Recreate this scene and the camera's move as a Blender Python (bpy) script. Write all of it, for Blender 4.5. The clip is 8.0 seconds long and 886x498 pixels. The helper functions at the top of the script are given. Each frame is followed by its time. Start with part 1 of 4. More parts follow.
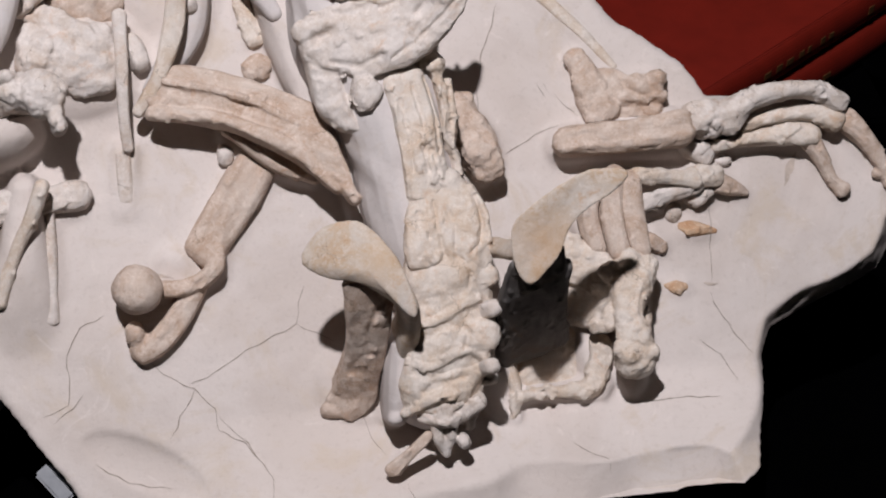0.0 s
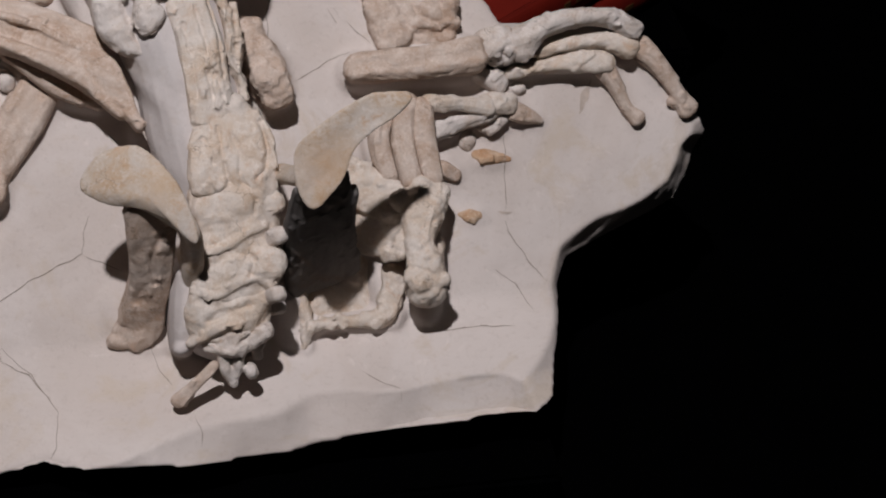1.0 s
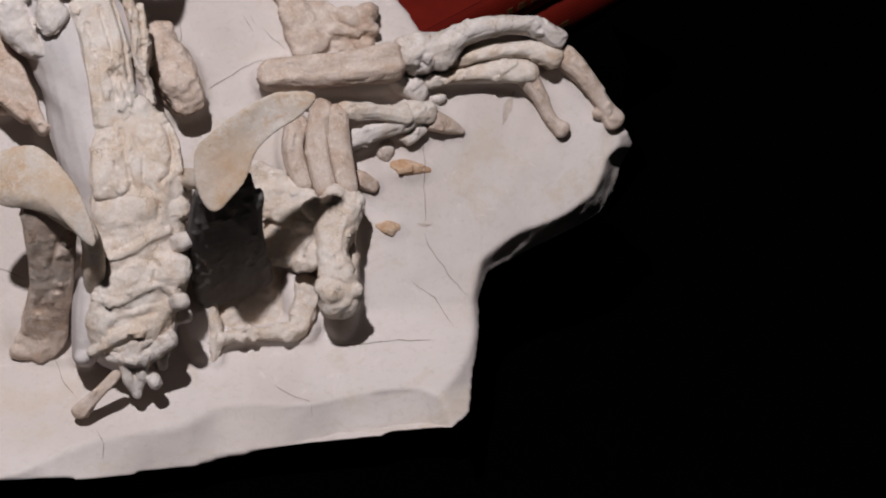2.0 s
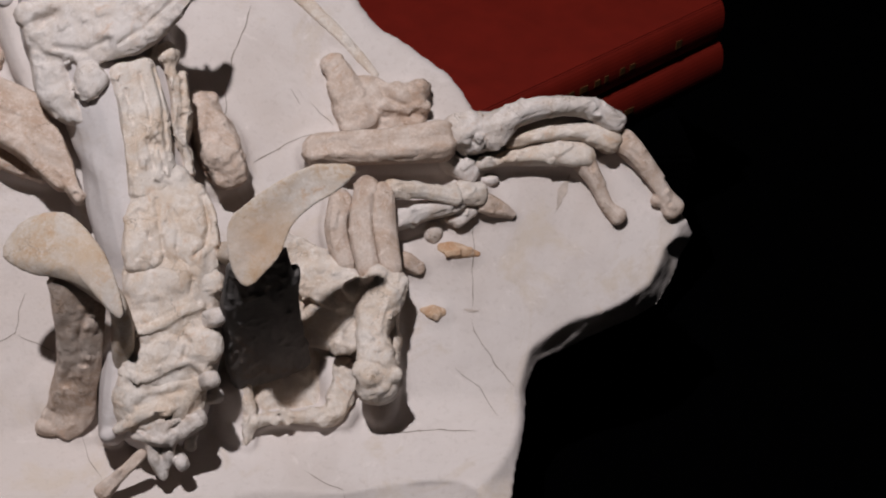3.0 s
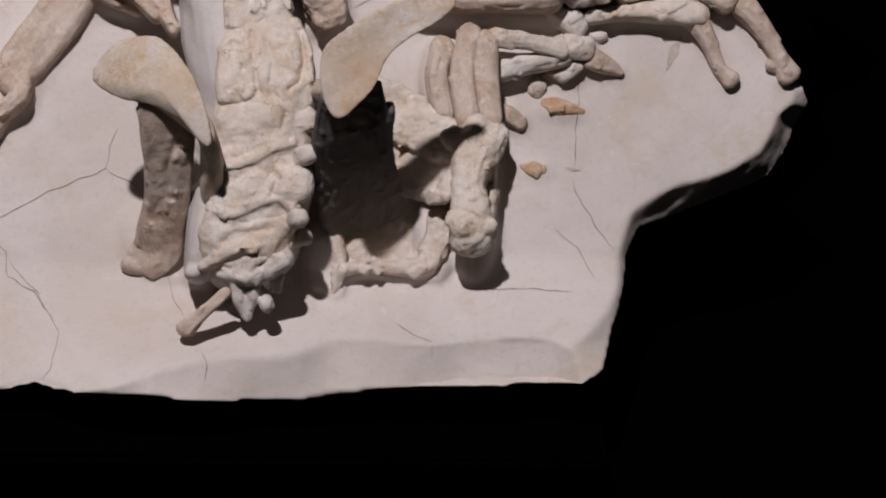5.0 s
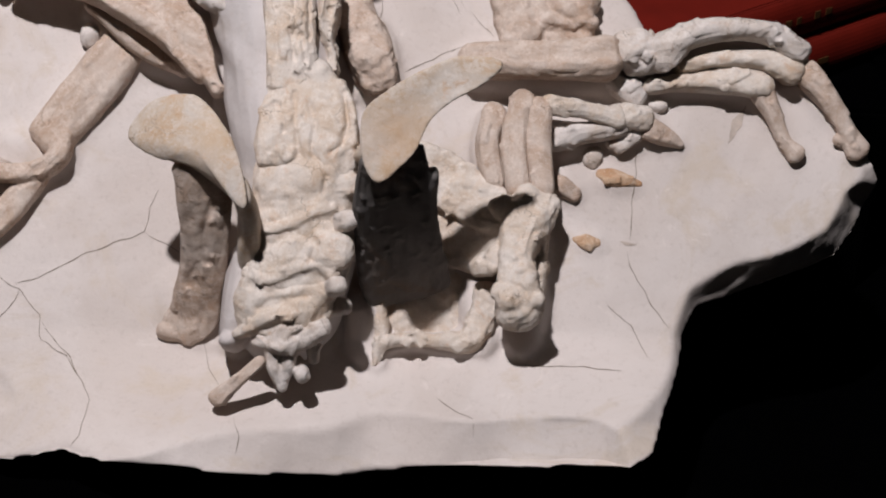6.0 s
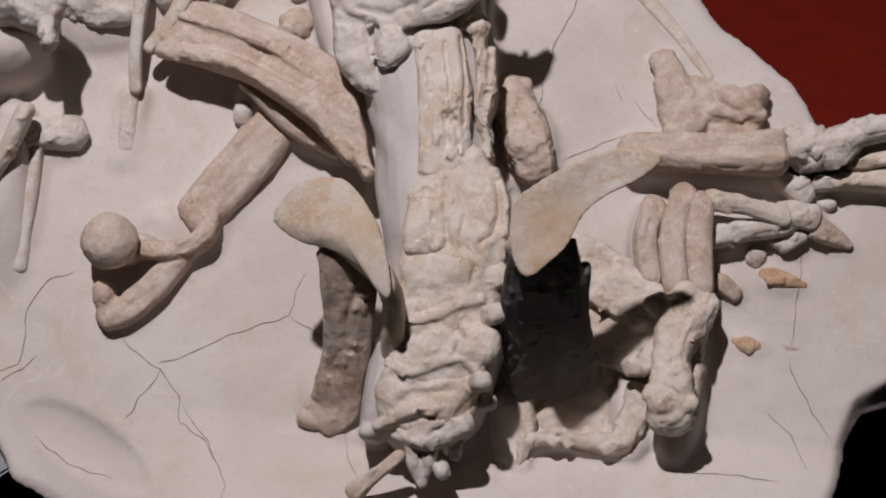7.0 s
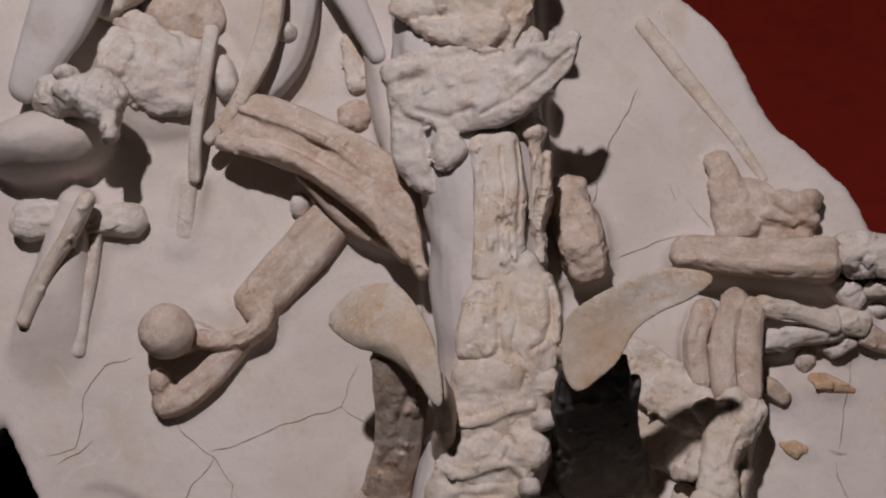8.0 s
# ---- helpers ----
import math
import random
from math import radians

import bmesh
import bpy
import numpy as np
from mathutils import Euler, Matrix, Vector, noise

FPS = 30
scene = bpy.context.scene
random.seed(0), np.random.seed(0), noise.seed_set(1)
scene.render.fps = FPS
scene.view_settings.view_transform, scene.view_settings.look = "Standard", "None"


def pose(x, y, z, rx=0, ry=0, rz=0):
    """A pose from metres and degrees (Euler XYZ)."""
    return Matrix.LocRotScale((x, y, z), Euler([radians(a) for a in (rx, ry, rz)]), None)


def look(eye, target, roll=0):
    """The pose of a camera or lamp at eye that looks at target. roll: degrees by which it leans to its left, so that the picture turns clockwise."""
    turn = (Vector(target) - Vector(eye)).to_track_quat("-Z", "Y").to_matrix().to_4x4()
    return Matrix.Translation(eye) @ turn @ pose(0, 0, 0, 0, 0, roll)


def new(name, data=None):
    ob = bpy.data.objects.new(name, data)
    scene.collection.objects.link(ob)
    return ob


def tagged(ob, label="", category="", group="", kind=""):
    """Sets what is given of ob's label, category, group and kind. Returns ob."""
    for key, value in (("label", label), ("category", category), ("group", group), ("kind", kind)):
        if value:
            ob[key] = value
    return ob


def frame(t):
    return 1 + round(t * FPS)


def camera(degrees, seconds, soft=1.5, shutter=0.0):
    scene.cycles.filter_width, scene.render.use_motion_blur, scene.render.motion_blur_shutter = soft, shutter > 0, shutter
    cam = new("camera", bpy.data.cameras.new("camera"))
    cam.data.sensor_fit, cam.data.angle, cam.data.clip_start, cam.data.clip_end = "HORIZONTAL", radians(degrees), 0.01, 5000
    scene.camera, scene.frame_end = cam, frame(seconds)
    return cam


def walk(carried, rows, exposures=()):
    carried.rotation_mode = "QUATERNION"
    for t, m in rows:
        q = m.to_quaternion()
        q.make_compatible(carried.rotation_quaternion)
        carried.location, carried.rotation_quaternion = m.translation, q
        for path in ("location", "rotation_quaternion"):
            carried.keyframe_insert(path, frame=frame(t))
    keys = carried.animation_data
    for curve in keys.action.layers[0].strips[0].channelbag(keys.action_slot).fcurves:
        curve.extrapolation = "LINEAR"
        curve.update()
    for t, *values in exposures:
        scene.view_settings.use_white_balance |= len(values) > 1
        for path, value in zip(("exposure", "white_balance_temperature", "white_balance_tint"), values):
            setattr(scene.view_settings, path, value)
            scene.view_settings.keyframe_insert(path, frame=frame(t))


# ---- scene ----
from mathutils.bvhtree import BVHTree

# The fossil leans on a stand: BASE carries slab coordinates (x along, y up the slab, z out of it) into the room.
LEAN = 47
BASE = pose(0, 0, 1.05, LEAN)
cam = camera(25.00, 8.0, soft=2.0)
PATH = [
    (0, -0.3488, -0.0664, 1.5341, 2.789, -7.850, -4.454),
    (0.5, -0.3031, -0.0761, 1.5285, 1.673, -9.756, -4.672),
    (1, -0.2872, -0.0970, 1.5238, 1.784, -11.535, -4.801),
    (1.5, -0.2483, -0.1398, 1.5150, 2.155, -9.929, -4.461),
    (2, -0.2034, -0.1509, 1.4982, 3.891, -10.877, -4.416),
    (2.2, -0.1943, -0.1840, 1.4898, 6.122, -11.474, -4.974),
    (3.3, -0.1516, -0.1635, 1.4327, 6.736, -7.072, -1.239),
    (3.5, -0.1525, -0.1661, 1.4288, 6.491, -6.736, -0.826),
    (4, -0.1343, -0.1865, 1.4252, 7.220, -5.656, 0.197),
    (4.5, -0.1177, -0.2284, 1.4157, 6.067, -4.549, 0.546),
    (4.7, -0.1305, -0.2412, 1.4057, 5.688, -4.875, 0.480),
    (5.8, -0.0932, -0.2627, 1.3553, 7.838, -2.728, 1.901),
    (6, -0.0825, -0.2593, 1.3411, 8.396, -1.858, 2.389),
    (6.5, -0.0711, -0.2472, 1.3118, 9.542, 0.309, 3.933),
    (7, -0.0644, -0.2356, 1.2978, 10.403, 2.913, 5.370),
    (7.5, -0.0604, -0.2071, 1.3162, 12.944, 3.182, 6.296),
    (8, -0.0738, -0.1493, 1.3276, 9.326, 4.122, 6.799),
]
EXPOSURES = [(0.0, 0.06, 6500, 10), (1.0, -0.33, 6600, 10), (1.5, -0.25, 6600, 10), (2.0, -0.04, 6500, 10), (3.5, -0.20, 6580, 11), (4.5, -0.28, 6650, 13), (6.0, 0.10, 6550, 10), (6.5, -0.05, 6600, 10), (7.0, -0.24, 6680, 12), (7.5, -0.52, 6780, 14), (8.0, -0.62, 6820, 14)]
walk(cam, [(t, BASE @ pose(*row)) for t, *row in PATH], EXPOSURES)

# ---- light: one gallery spotlight above, an added fill lamp for the dim room ----
world = bpy.data.worlds.new("world")
scene.world = world
world.use_nodes = True
world.node_tree.nodes["Background"].inputs[0].default_value = (0.9, 0.92, 1.0, 1)
world.node_tree.nodes["Background"].inputs[1].default_value = 0.0


def lamp(name, kind, power, color, m):
    data = bpy.data.lights.new(name, kind)
    data.energy, data.color = power, color
    ob = new(name, data)
    ob.matrix_world = m
    return data


TARGET = BASE @ Vector((-0.12, 0.09, 0.03))
TOLIGHT = (BASE.to_3x3() @ Vector((-0.026, 0.058, 0.130))).normalized()
spot = lamp("spotlight", "SPOT", 248, (1.0, 0.965, 1.01), look(TARGET + 2.4 * TOLIGHT, TARGET))
spot.spot_size, spot.spot_blend, spot.shadow_soft_size = radians(46), 0.7, 0.036
# weak unseen area lamp, added only to lift the shadows
dim = lamp("fill_light", "AREA", 0.7, (0.86, 0.9, 1.0), look((0.3, -1.6, 3.9), (0, 0, 1.0)))
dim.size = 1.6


# ---- materials ----
def material(name, rough=0.8, spec=0.3):
    mat = bpy.data.materials.new(name)
    mat.use_nodes = True
    bsdf = mat.node_tree.nodes["Principled BSDF"]
    bsdf.inputs["Roughness"].default_value = rough
    bsdf.inputs["Specular IOR Level"].default_value = spec
    return mat, mat.node_tree, bsdf


def noise_node(tree, scale, detail=6, rough=0.6, distort=0.0, space="Object"):
    coord = tree.nodes.new("ShaderNodeTexCoord")
    tex = tree.nodes.new("ShaderNodeTexNoise")
    tex.inputs["Scale"].default_value = scale
    tex.inputs["Detail"].default_value = detail
    tex.inputs["Roughness"].default_value = rough
    tex.inputs["Distortion"].default_value = distort
    tree.links.new(coord.outputs[space], tex.inputs["Vector"])
    return tex.outputs["Fac"]


def ridged(tree, scale):
    """Sharp broken creases."""
    coord = tree.nodes.new("ShaderNodeTexCoord")
    tex = tree.nodes.new("ShaderNodeTexNoise")
    tex.noise_type = "RIDGED_MULTIFRACTAL"
    tex.inputs["Scale"].default_value, tex.inputs["Detail"].default_value = scale, 5
    tree.links.new(coord.outputs["Object"], tex.inputs["Vector"])
    return tex.outputs["Fac"]


def ramp(tree, fac, *stops):
    node = tree.nodes.new("ShaderNodeValToRGB")
    node.color_ramp.elements[0].position, node.color_ramp.elements[0].color = stops[0][0], (*stops[0][1], 1)
    node.color_ramp.elements[1].position, node.color_ramp.elements[1].color = stops[-1][0], (*stops[-1][1], 1)
    for at, color in stops[1:-1]:
        node.color_ramp.elements.new(at).color = (*color, 1)
    tree.links.new(fac, node.inputs[0])
    return node.outputs[0]


def mix(tree, fac, a, b, kind="MIX"):
    node = tree.nodes.new("ShaderNodeMix")
    node.data_type, node.blend_type = "RGBA", kind
    if isinstance(fac, float):
        node.inputs[0].default_value = fac
    else:
        tree.links.new(fac, node.inputs[0])
    for socket, value in ((node.inputs[6], a), (node.inputs[7], b)):
        if isinstance(value, tuple):
            socket.default_value = (*value, 1)
        else:
            tree.links.new(value, socket)
    return node.outputs[2]


def bump(tree, bsdf, *layers):
    """Layers of (height, strength, distance)."""
    last = None
    for height, strength, distance in layers:
        node = tree.nodes.new("ShaderNodeBump")
        node.inputs["Strength"].default_value, node.inputs["Distance"].default_value = strength, distance
        tree.links.new(height, node.inputs["Height"])
        if last:
            tree.links.new(last, node.inputs["Normal"])
        last = node.outputs[0]
    tree.links.new(last, bsdf.inputs["Normal"])


def plaster(name, light, dark, stain, relief=0.5):
    mat, tree, bsdf = material(name, 0.85, 0.2)
    broad = ramp(tree, noise_node(tree, 7, 6, 0.62, 0.6), (0.41, dark), (0.57, light))
    spots = ramp(tree, noise_node(tree, 13, 7, 0.68, 1.0), (0.54, (0, 0, 0)), (0.66, (0.8, 0.8, 0.8)))
    color = mix(tree, spots, broad, stain)
    chalk = ramp(tree, noise_node(tree, 24, 8, 0.72, 1.6), (0.60, (0, 0, 0)), (0.68, (0.55, 0.55, 0.55)))
    color = mix(tree, chalk, color, tuple(min(1, v * 1.12) for v in light))
    fine = ramp(tree, noise_node(tree, 190, 5, 0.75), (0.34, (0.80, 0.78, 0.76)), (0.46, (1, 1, 1)))
    tree.links.new(mix(tree, 0.35, color, fine, "MULTIPLY"), bsdf.inputs["Base Color"])
    bump(tree, bsdf, (noise_node(tree, 45, 6, 0.6), relief, 0.003), (noise_node(tree, 420, 4, 0.7), relief * 0.7, 0.0006))
    return mat


def crazing(tree, scale, width, wander):
    """Hairline cracks: 1 on the lines, 0 between, broken up so that few of them join."""
    coord = tree.nodes.new("ShaderNodeTexCoord")
    bend = tree.nodes.new("ShaderNodeTexNoise")
    bend.inputs["Scale"].default_value, bend.inputs["Detail"].default_value = scale * 1.5, 5
    add = tree.nodes.new("ShaderNodeVectorMath")
    add.operation = "MULTIPLY_ADD"
    add.inputs[1].default_value = (wander, wander, wander)
    tree.links.new(coord.outputs["Object"], bend.inputs["Vector"])
    tree.links.new(bend.outputs["Color"], add.inputs[0])
    tree.links.new(coord.outputs["Object"], add.inputs[2])
    cells = tree.nodes.new("ShaderNodeTexVoronoi")
    cells.feature = "DISTANCE_TO_EDGE"
    cells.inputs["Scale"].default_value = scale
    tree.links.new(add.outputs[0], cells.inputs["Vector"])
    lines = ramp(tree, cells.outputs["Distance"], (0.0, (1, 1, 1)), (width, (0, 0, 0)))
    some = ramp(tree, noise_node(tree, scale * 0.8, 2), (0.54, (0, 0, 0)), (0.64, (0.8, 0.8, 0.8)))
    return mix(tree, 1.0, lines, some, "MULTIPLY")


def fossil(name, pale, tan, deep, relief=0.8, tan_at=0.5):
    mat, tree, bsdf = material(name, 0.8, 0.22)
    base = ramp(tree, noise_node(tree, 34, 10, 0.76, 0.5), (tan_at - 0.11, pale), (tan_at + 0.02, tan), (tan_at + 0.15, deep))
    chalk = tuple(min(1, 1.12 * v + 0.04) for v in pale)
    dust = ramp(tree, noise_node(tree, 85, 10, 0.80, 0.4), (0.50, (0, 0, 0)), (0.60, (0.62, 0.62, 0.62)))
    color = mix(tree, dust, base, chalk)
    flecks = ramp(tree, noise_node(tree, 300, 6, 0.75, 0.6), (0.57, (0, 0, 0)), (0.63, (0.55, 0.55, 0.55)))
    color = mix(tree, flecks, color, chalk)
    rust = ramp(tree, noise_node(tree, 52, 9, 0.78, 0.6), (0.57, (0, 0, 0)), (0.66, (0.5, 0.5, 0.5)))
    color = mix(tree, rust, color, tuple(v * k for v, k in zip(deep, (1.05, 0.86, 0.70))))
    pores = ramp(tree, noise_node(tree, 420, 6, 0.78), (0.33, (0.52, 0.44, 0.38)), (0.42, (1, 1, 1)))
    color = mix(tree, 0.45, color, pores, "MULTIPLY")
    lines = crazing(tree, 42, 0.014, 0.03)
    tree.links.new(mix(tree, lines, color, (0.19, 0.145, 0.11)), bsdf.inputs["Base Color"])
    bump(tree, bsdf, (noise_node(tree, 70, 12, 0.76, 0.4), relief * 0.55, 0.004), (noise_node(tree, 230, 8, 0.72, 0.7), relief * 0.5, 0.0016), (ridged(tree, 55), relief * 0.6, 0.004))
    return mat


MATRIX = plaster("matrix_plaster", (0.61, 0.55, 0.515), (0.56, 0.495, 0.455), (0.545, 0.465, 0.39), 0.35)
SUPPORT = plaster("smooth_plaster", (0.57, 0.53, 0.515), (0.52, 0.475, 0.455), (0.50, 0.44, 0.395), 0.25)
BONE = fossil("cream_bone", (0.635, 0.57, 0.51), (0.60, 0.50, 0.41), (0.52, 0.385, 0.275), 0.8, 0.52)
TAN = fossil("tan_bone", (0.58, 0.49, 0.425), (0.52, 0.41, 0.335), (0.44, 0.315, 0.235), 0.7, 0.48)
HIP = fossil("hip_bone", (0.52, 0.465, 0.415), (0.495, 0.41, 0.33), (0.46, 0.32, 0.205), 0.35, 0.495)
RUST = fossil("rusty_bone", (0.56, 0.44, 0.34), (0.52, 0.36, 0.24), (0.42, 0.24, 0.13), 0.7, 0.47)
# plaster with the shade under the hip blade put into its colour
SHADED = plaster("shaded_plaster", (0.17, 0.155, 0.145), (0.11, 0.10, 0.095), (0.16, 0.115, 0.08), 0.6)
GREY = fossil("dusty_bone", (0.625, 0.57, 0.53), (0.59, 0.515, 0.455), (0.51, 0.405, 0.325), 0.75, 0.54)


def stained(mat, at, reach, color, strength):
    """A soft brown stain in the bone round a place on the slab."""
    tree = mat.node_tree
    socket = tree.nodes["Principled BSDF"].inputs["Base Color"]
    under = socket.links[0].from_socket
    coord = tree.nodes.new("ShaderNodeTexCoord")
    away = tree.nodes.new("ShaderNodeVectorMath")
    away.operation = "DISTANCE"
    away.inputs[1].default_value = at
    tree.links.new(coord.outputs["Object"], away.inputs[0])
    wander = tree.nodes.new("ShaderNodeMath")
    wander.operation = "MULTIPLY_ADD"
    wander.inputs[1].default_value = 0.03
    tree.links.new(noise_node(tree, 45, 6, 0.7), wander.inputs[0])
    tree.links.new(away.outputs["Value"], wander.inputs[2])
    spot_fac = ramp(tree, wander.outputs[0], (0.012, (strength,) * 3), (0.012 + reach, (0, 0, 0)))
    tree.links.new(mix(tree, spot_fac, under, color), socket)


stained(HIP, (-0.080, -0.014, 0.152), 0.036, (0.50, 0.33, 0.20), 0.75)
stained(HIP, (-0.196, -0.020, 0.126), 0.030, (0.50, 0.35, 0.22), 0.6)


def plain(name, color, rough, spec=0.3, scale=30, spread=0.25, relief=0.1, depth=0.001):
    mat, tree, bsdf = material(name, rough, spec)
    low = tuple(v * (1 - spread) for v in color)
    tree.links.new(ramp(tree, noise_node(tree, scale, 6, 0.65), (0.3, low), (0.65, color)), bsdf.inputs["Base Color"])
    bump(tree, bsdf, (noise_node(tree, scale * 12, 3, 0.6), relief, depth))
    return mat


CRACK = plain("crack_dirt", (0.28, 0.235, 0.195), 0.95, 0.1, 300)
STAINED = plain("pale_stain", (0.53, 0.45, 0.39), 0.9, 0.15, 150, 0.3, 0.3)
RED = plain("red_book_cloth", (0.135, 0.0085, 0.004), 0.5, 0.35, 40, 0.2, 0.25, 0.0004)
GILT = plain("gilt", (0.085, 0.036, 0.010), 0.5, 0.5, 200, 0.5)
PAGES = plain("paper_edge", (0.12, 0.09, 0.06), 0.9, 0.1, 200)
BLACK = plain("black_velvet", (0.0006, 0.0006, 0.0007), 1.0, 0.0, 20)
DARK = plain("dark_wall_paint", (0.035, 0.035, 0.038), 0.9, 0.1, 3)


# ---- shapes ----
def finish(name, mesh, mat, parent=None, label="", smooth=True):
    mesh.materials.append(mat)
    if smooth:
        mesh.polygons.foreach_set("use_smooth", [True] * len(mesh.polygons))
    ob = new(name, mesh)
    ob.parent = parent
    return tagged(ob, label)


def part(name, bm, mat, parent=None, label="", smooth=False):
    mesh = bpy.data.meshes.new(name)
    bmesh.ops.recalc_face_normals(bm, faces=bm.faces)
    bm.to_mesh(mesh)
    bm.free()
    return finish(name, mesh, mat, parent, label, smooth)


def spline(rows, steps=7):
    """Catmull-Rom through rows of numbers."""
    rows = np.array([tuple(r) + (0,) * (6 - len(r)) for r in rows], float)
    ends = np.vstack([2 * rows[0] - rows[1], rows, 2 * rows[-1] - rows[-2]])
    ends[:, 3:5] = np.maximum(ends[:, 3:5], 0.001)
    out = []
    for a, b, c, d in zip(ends, ends[1:], ends[2:], ends[3:]):
        for s in np.arange(steps) / steps:
            out.append(0.5 * (2 * b + (c - a) * s + (2 * a - 5 * b + 4 * c - d) * s**2 + (3 * b - a - 3 * c + d) * s**3))
    out.append(ends[-2])
    out = np.array(out)
    out[:, 3:5] = np.maximum(out[:, 3:5], 0.0012)
    return out


def tube(bm, rows, sides=28, square=0.72):
    """A rounded shaft along rows of x, y, z, half width, half height, roll in degrees."""
    path = spline(rows)
    ahead = np.gradient(path[:, :3], axis=0)
    n = len(path)
    rings = []
    start, end = path[0].copy(), path[-1].copy()
    u0, u1 = (v / (np.linalg.norm(v) + 1e-9) for v in (ahead[0], ahead[-1]))
    caps0 = [(start, -u0, f) for f in (0.98, 0.8, 0.45)]
    caps1 = [(end, u1, f) for f in (0.45, 0.8, 0.98)]
    seq = [(np.r_[r[:3] + d * min(r[3], r[4]) * f, r[3:5] * math.sqrt(1 - f * f), r[5]], ahead[0]) for r, d, f in caps0]
    seq += [(path[i], ahead[i]) for i in range(n)]
    seq += [(np.r_[r[:3] + d * min(r[3], r[4]) * f, r[3:5] * math.sqrt(1 - f * f), r[5]], ahead[-1]) for r, d, f in caps1]
    for row, d in seq:
        d = Vector(d).normalized()
        side = Vector((d.y, -d.x, 0))
        side = side.normalized() if side.length > 1e-4 else Vector((1, 0, 0))
        up = side.cross(d).normalized()
        c, s = math.cos(radians(row[5])), math.sin(radians(row[5]))
        side, up = c * side + s * up, c * up - s * side
        ring = []
        for k in range(sides):
            a = 2 * math.pi * k / sides
            c, s = math.cos(a), math.sin(a)
            at = Vector(row[:3])
            swell = 1 + 0.07 * noise.noise(Vector((1.6 * c, 1.6 * s, 0)) + at * 38) + 0.07 * noise.noise(Vector((5 * c, 5 * s, 3)) + at * 14)
            ring.append(bm.verts.new(Vector(row[:3]) + swell * (side * row[3] * math.copysign(abs(c) ** square, c) + up * row[4] * math.copysign(abs(s) ** square, s))))
        rings.append(ring)
    for a, b in zip(rings, rings[1:]):
        for k in range(sides):
            bm.faces.new((a[k], a[(k + 1) % sides], b[(k + 1) % sides], b[k]))
    bm.faces.new(rings[0][::-1])
    bm.faces.new(rings[-1])


def flake(bm, at, along, out, long, wide, thick, stray):
    """A thin angular chip lying on the skin at a place, with its length along a way."""
    along = (along - out * along.dot(out)).normalized()
    turn = Matrix((along, out.cross(along), out)).transposed().to_4x4()
    m = Matrix.Translation(at) @ turn @ pose(0, 0, 0, chance.uniform(-9, 9), chance.uniform(-9, 9), chance.uniform(-stray, stray))
    made = bmesh.ops.create_cube(bm, size=1, matrix=m @ Matrix.Diagonal((long, wide, thick, 1)))
    for v in made["verts"]:
        v.co += Vector(chance.uniform(-0.16, 0.16) * wide for _ in range(3))


def flakes_on_tube(bm, rows, density, stray):
    path = spline(rows)
    length = np.linalg.norm(np.diff(path[:, :3], axis=0), axis=1).sum()
    ahead = np.gradient(path[:, :3], axis=0)
    for _ in range(int(length * density * (0.5 + 40 * path[:, 3].mean()))):
        k = chance.randrange(1, len(path) - 1) if len(path) > 2 else 0
        row, d = path[k], Vector(ahead[k]).normalized()
        side = Vector((d.y, -d.x, 0))
        side = side.normalized() if side.length > 1e-4 else Vector((1, 0, 0))
        up = side.cross(d).normalized()
        a = radians(chance.uniform(5, 175))
        c, s = math.cos(a), math.sin(a)
        at = Vector(row[:3]) + side * row[3] * math.copysign(abs(c) ** 0.78, c) + up * row[4] * s**0.78
        out = (side * c / row[3] + up * s / row[4]).normalized()
        wide = chance.uniform(0.0018, 0.0055)
        flake(bm, at, d, out, wide * chance.uniform(1.2, 3.2), wide, chance.uniform(0.0009, 0.0020), stray)


def flakes_on_blob(bm, at, radii, density, stray):
    for _ in range(int(density * 900 * radii[0] * radii[1] * 10)):
        out = Vector((chance.gauss(0, 1), chance.gauss(0, 1), abs(chance.gauss(0, 1)))).normalized()
        p = Vector(at) + Vector(o * r for o, r in zip(out, radii))
        n = Vector(o / r for o, r in zip(out, radii)).normalized()
        wide = chance.uniform(0.002, 0.006)
        flake(bm, p, Vector((chance.gauss(0, 1), chance.gauss(0, 1), 0.1)), n, wide * chance.uniform(1, 2.4), wide, chance.uniform(0.0009, 0.0020), stray)


def blob(bm, at, radii, turn=0.0):
    m = pose(*at, 0, 0, turn) @ Matrix.Diagonal((*radii, 1))
    made = bmesh.ops.create_icosphere(bm, subdivisions=3, radius=1, matrix=m)
    if radii[0] != radii[1]:
        middle = Vector(at)
        even = min(1.0, (0.020 / max(radii)) ** 2)
        for v in made["verts"]:
            v.co = middle + (v.co - middle) * (1 + even * (0.26 * noise.noise((v.co - middle) * 70 + middle * 50) + 0.12 * noise.noise(v.co * 190)))


def merged(bm, voxel, softer=1):
    """The bmesh's pieces run together into one skin, as a mesh."""
    mesh = bpy.data.meshes.new("raw")
    bmesh.ops.recalc_face_normals(bm, faces=bm.faces)
    bm.to_mesh(mesh)
    bm.free()
    ob = new("raw", mesh)
    mod = ob.modifiers.new("skin", "REMESH")
    mod.mode, mod.voxel_size = "VOXEL", voxel
    soft = ob.modifiers.new("soft", "SMOOTH")
    soft.factor, soft.iterations = 0.5, softer
    out = bpy.data.meshes.new_from_object(ob.evaluated_get(bpy.context.evaluated_depsgraph_get()))
    bpy.data.objects.remove(ob)
    bpy.data.meshes.remove(mesh)
    return out


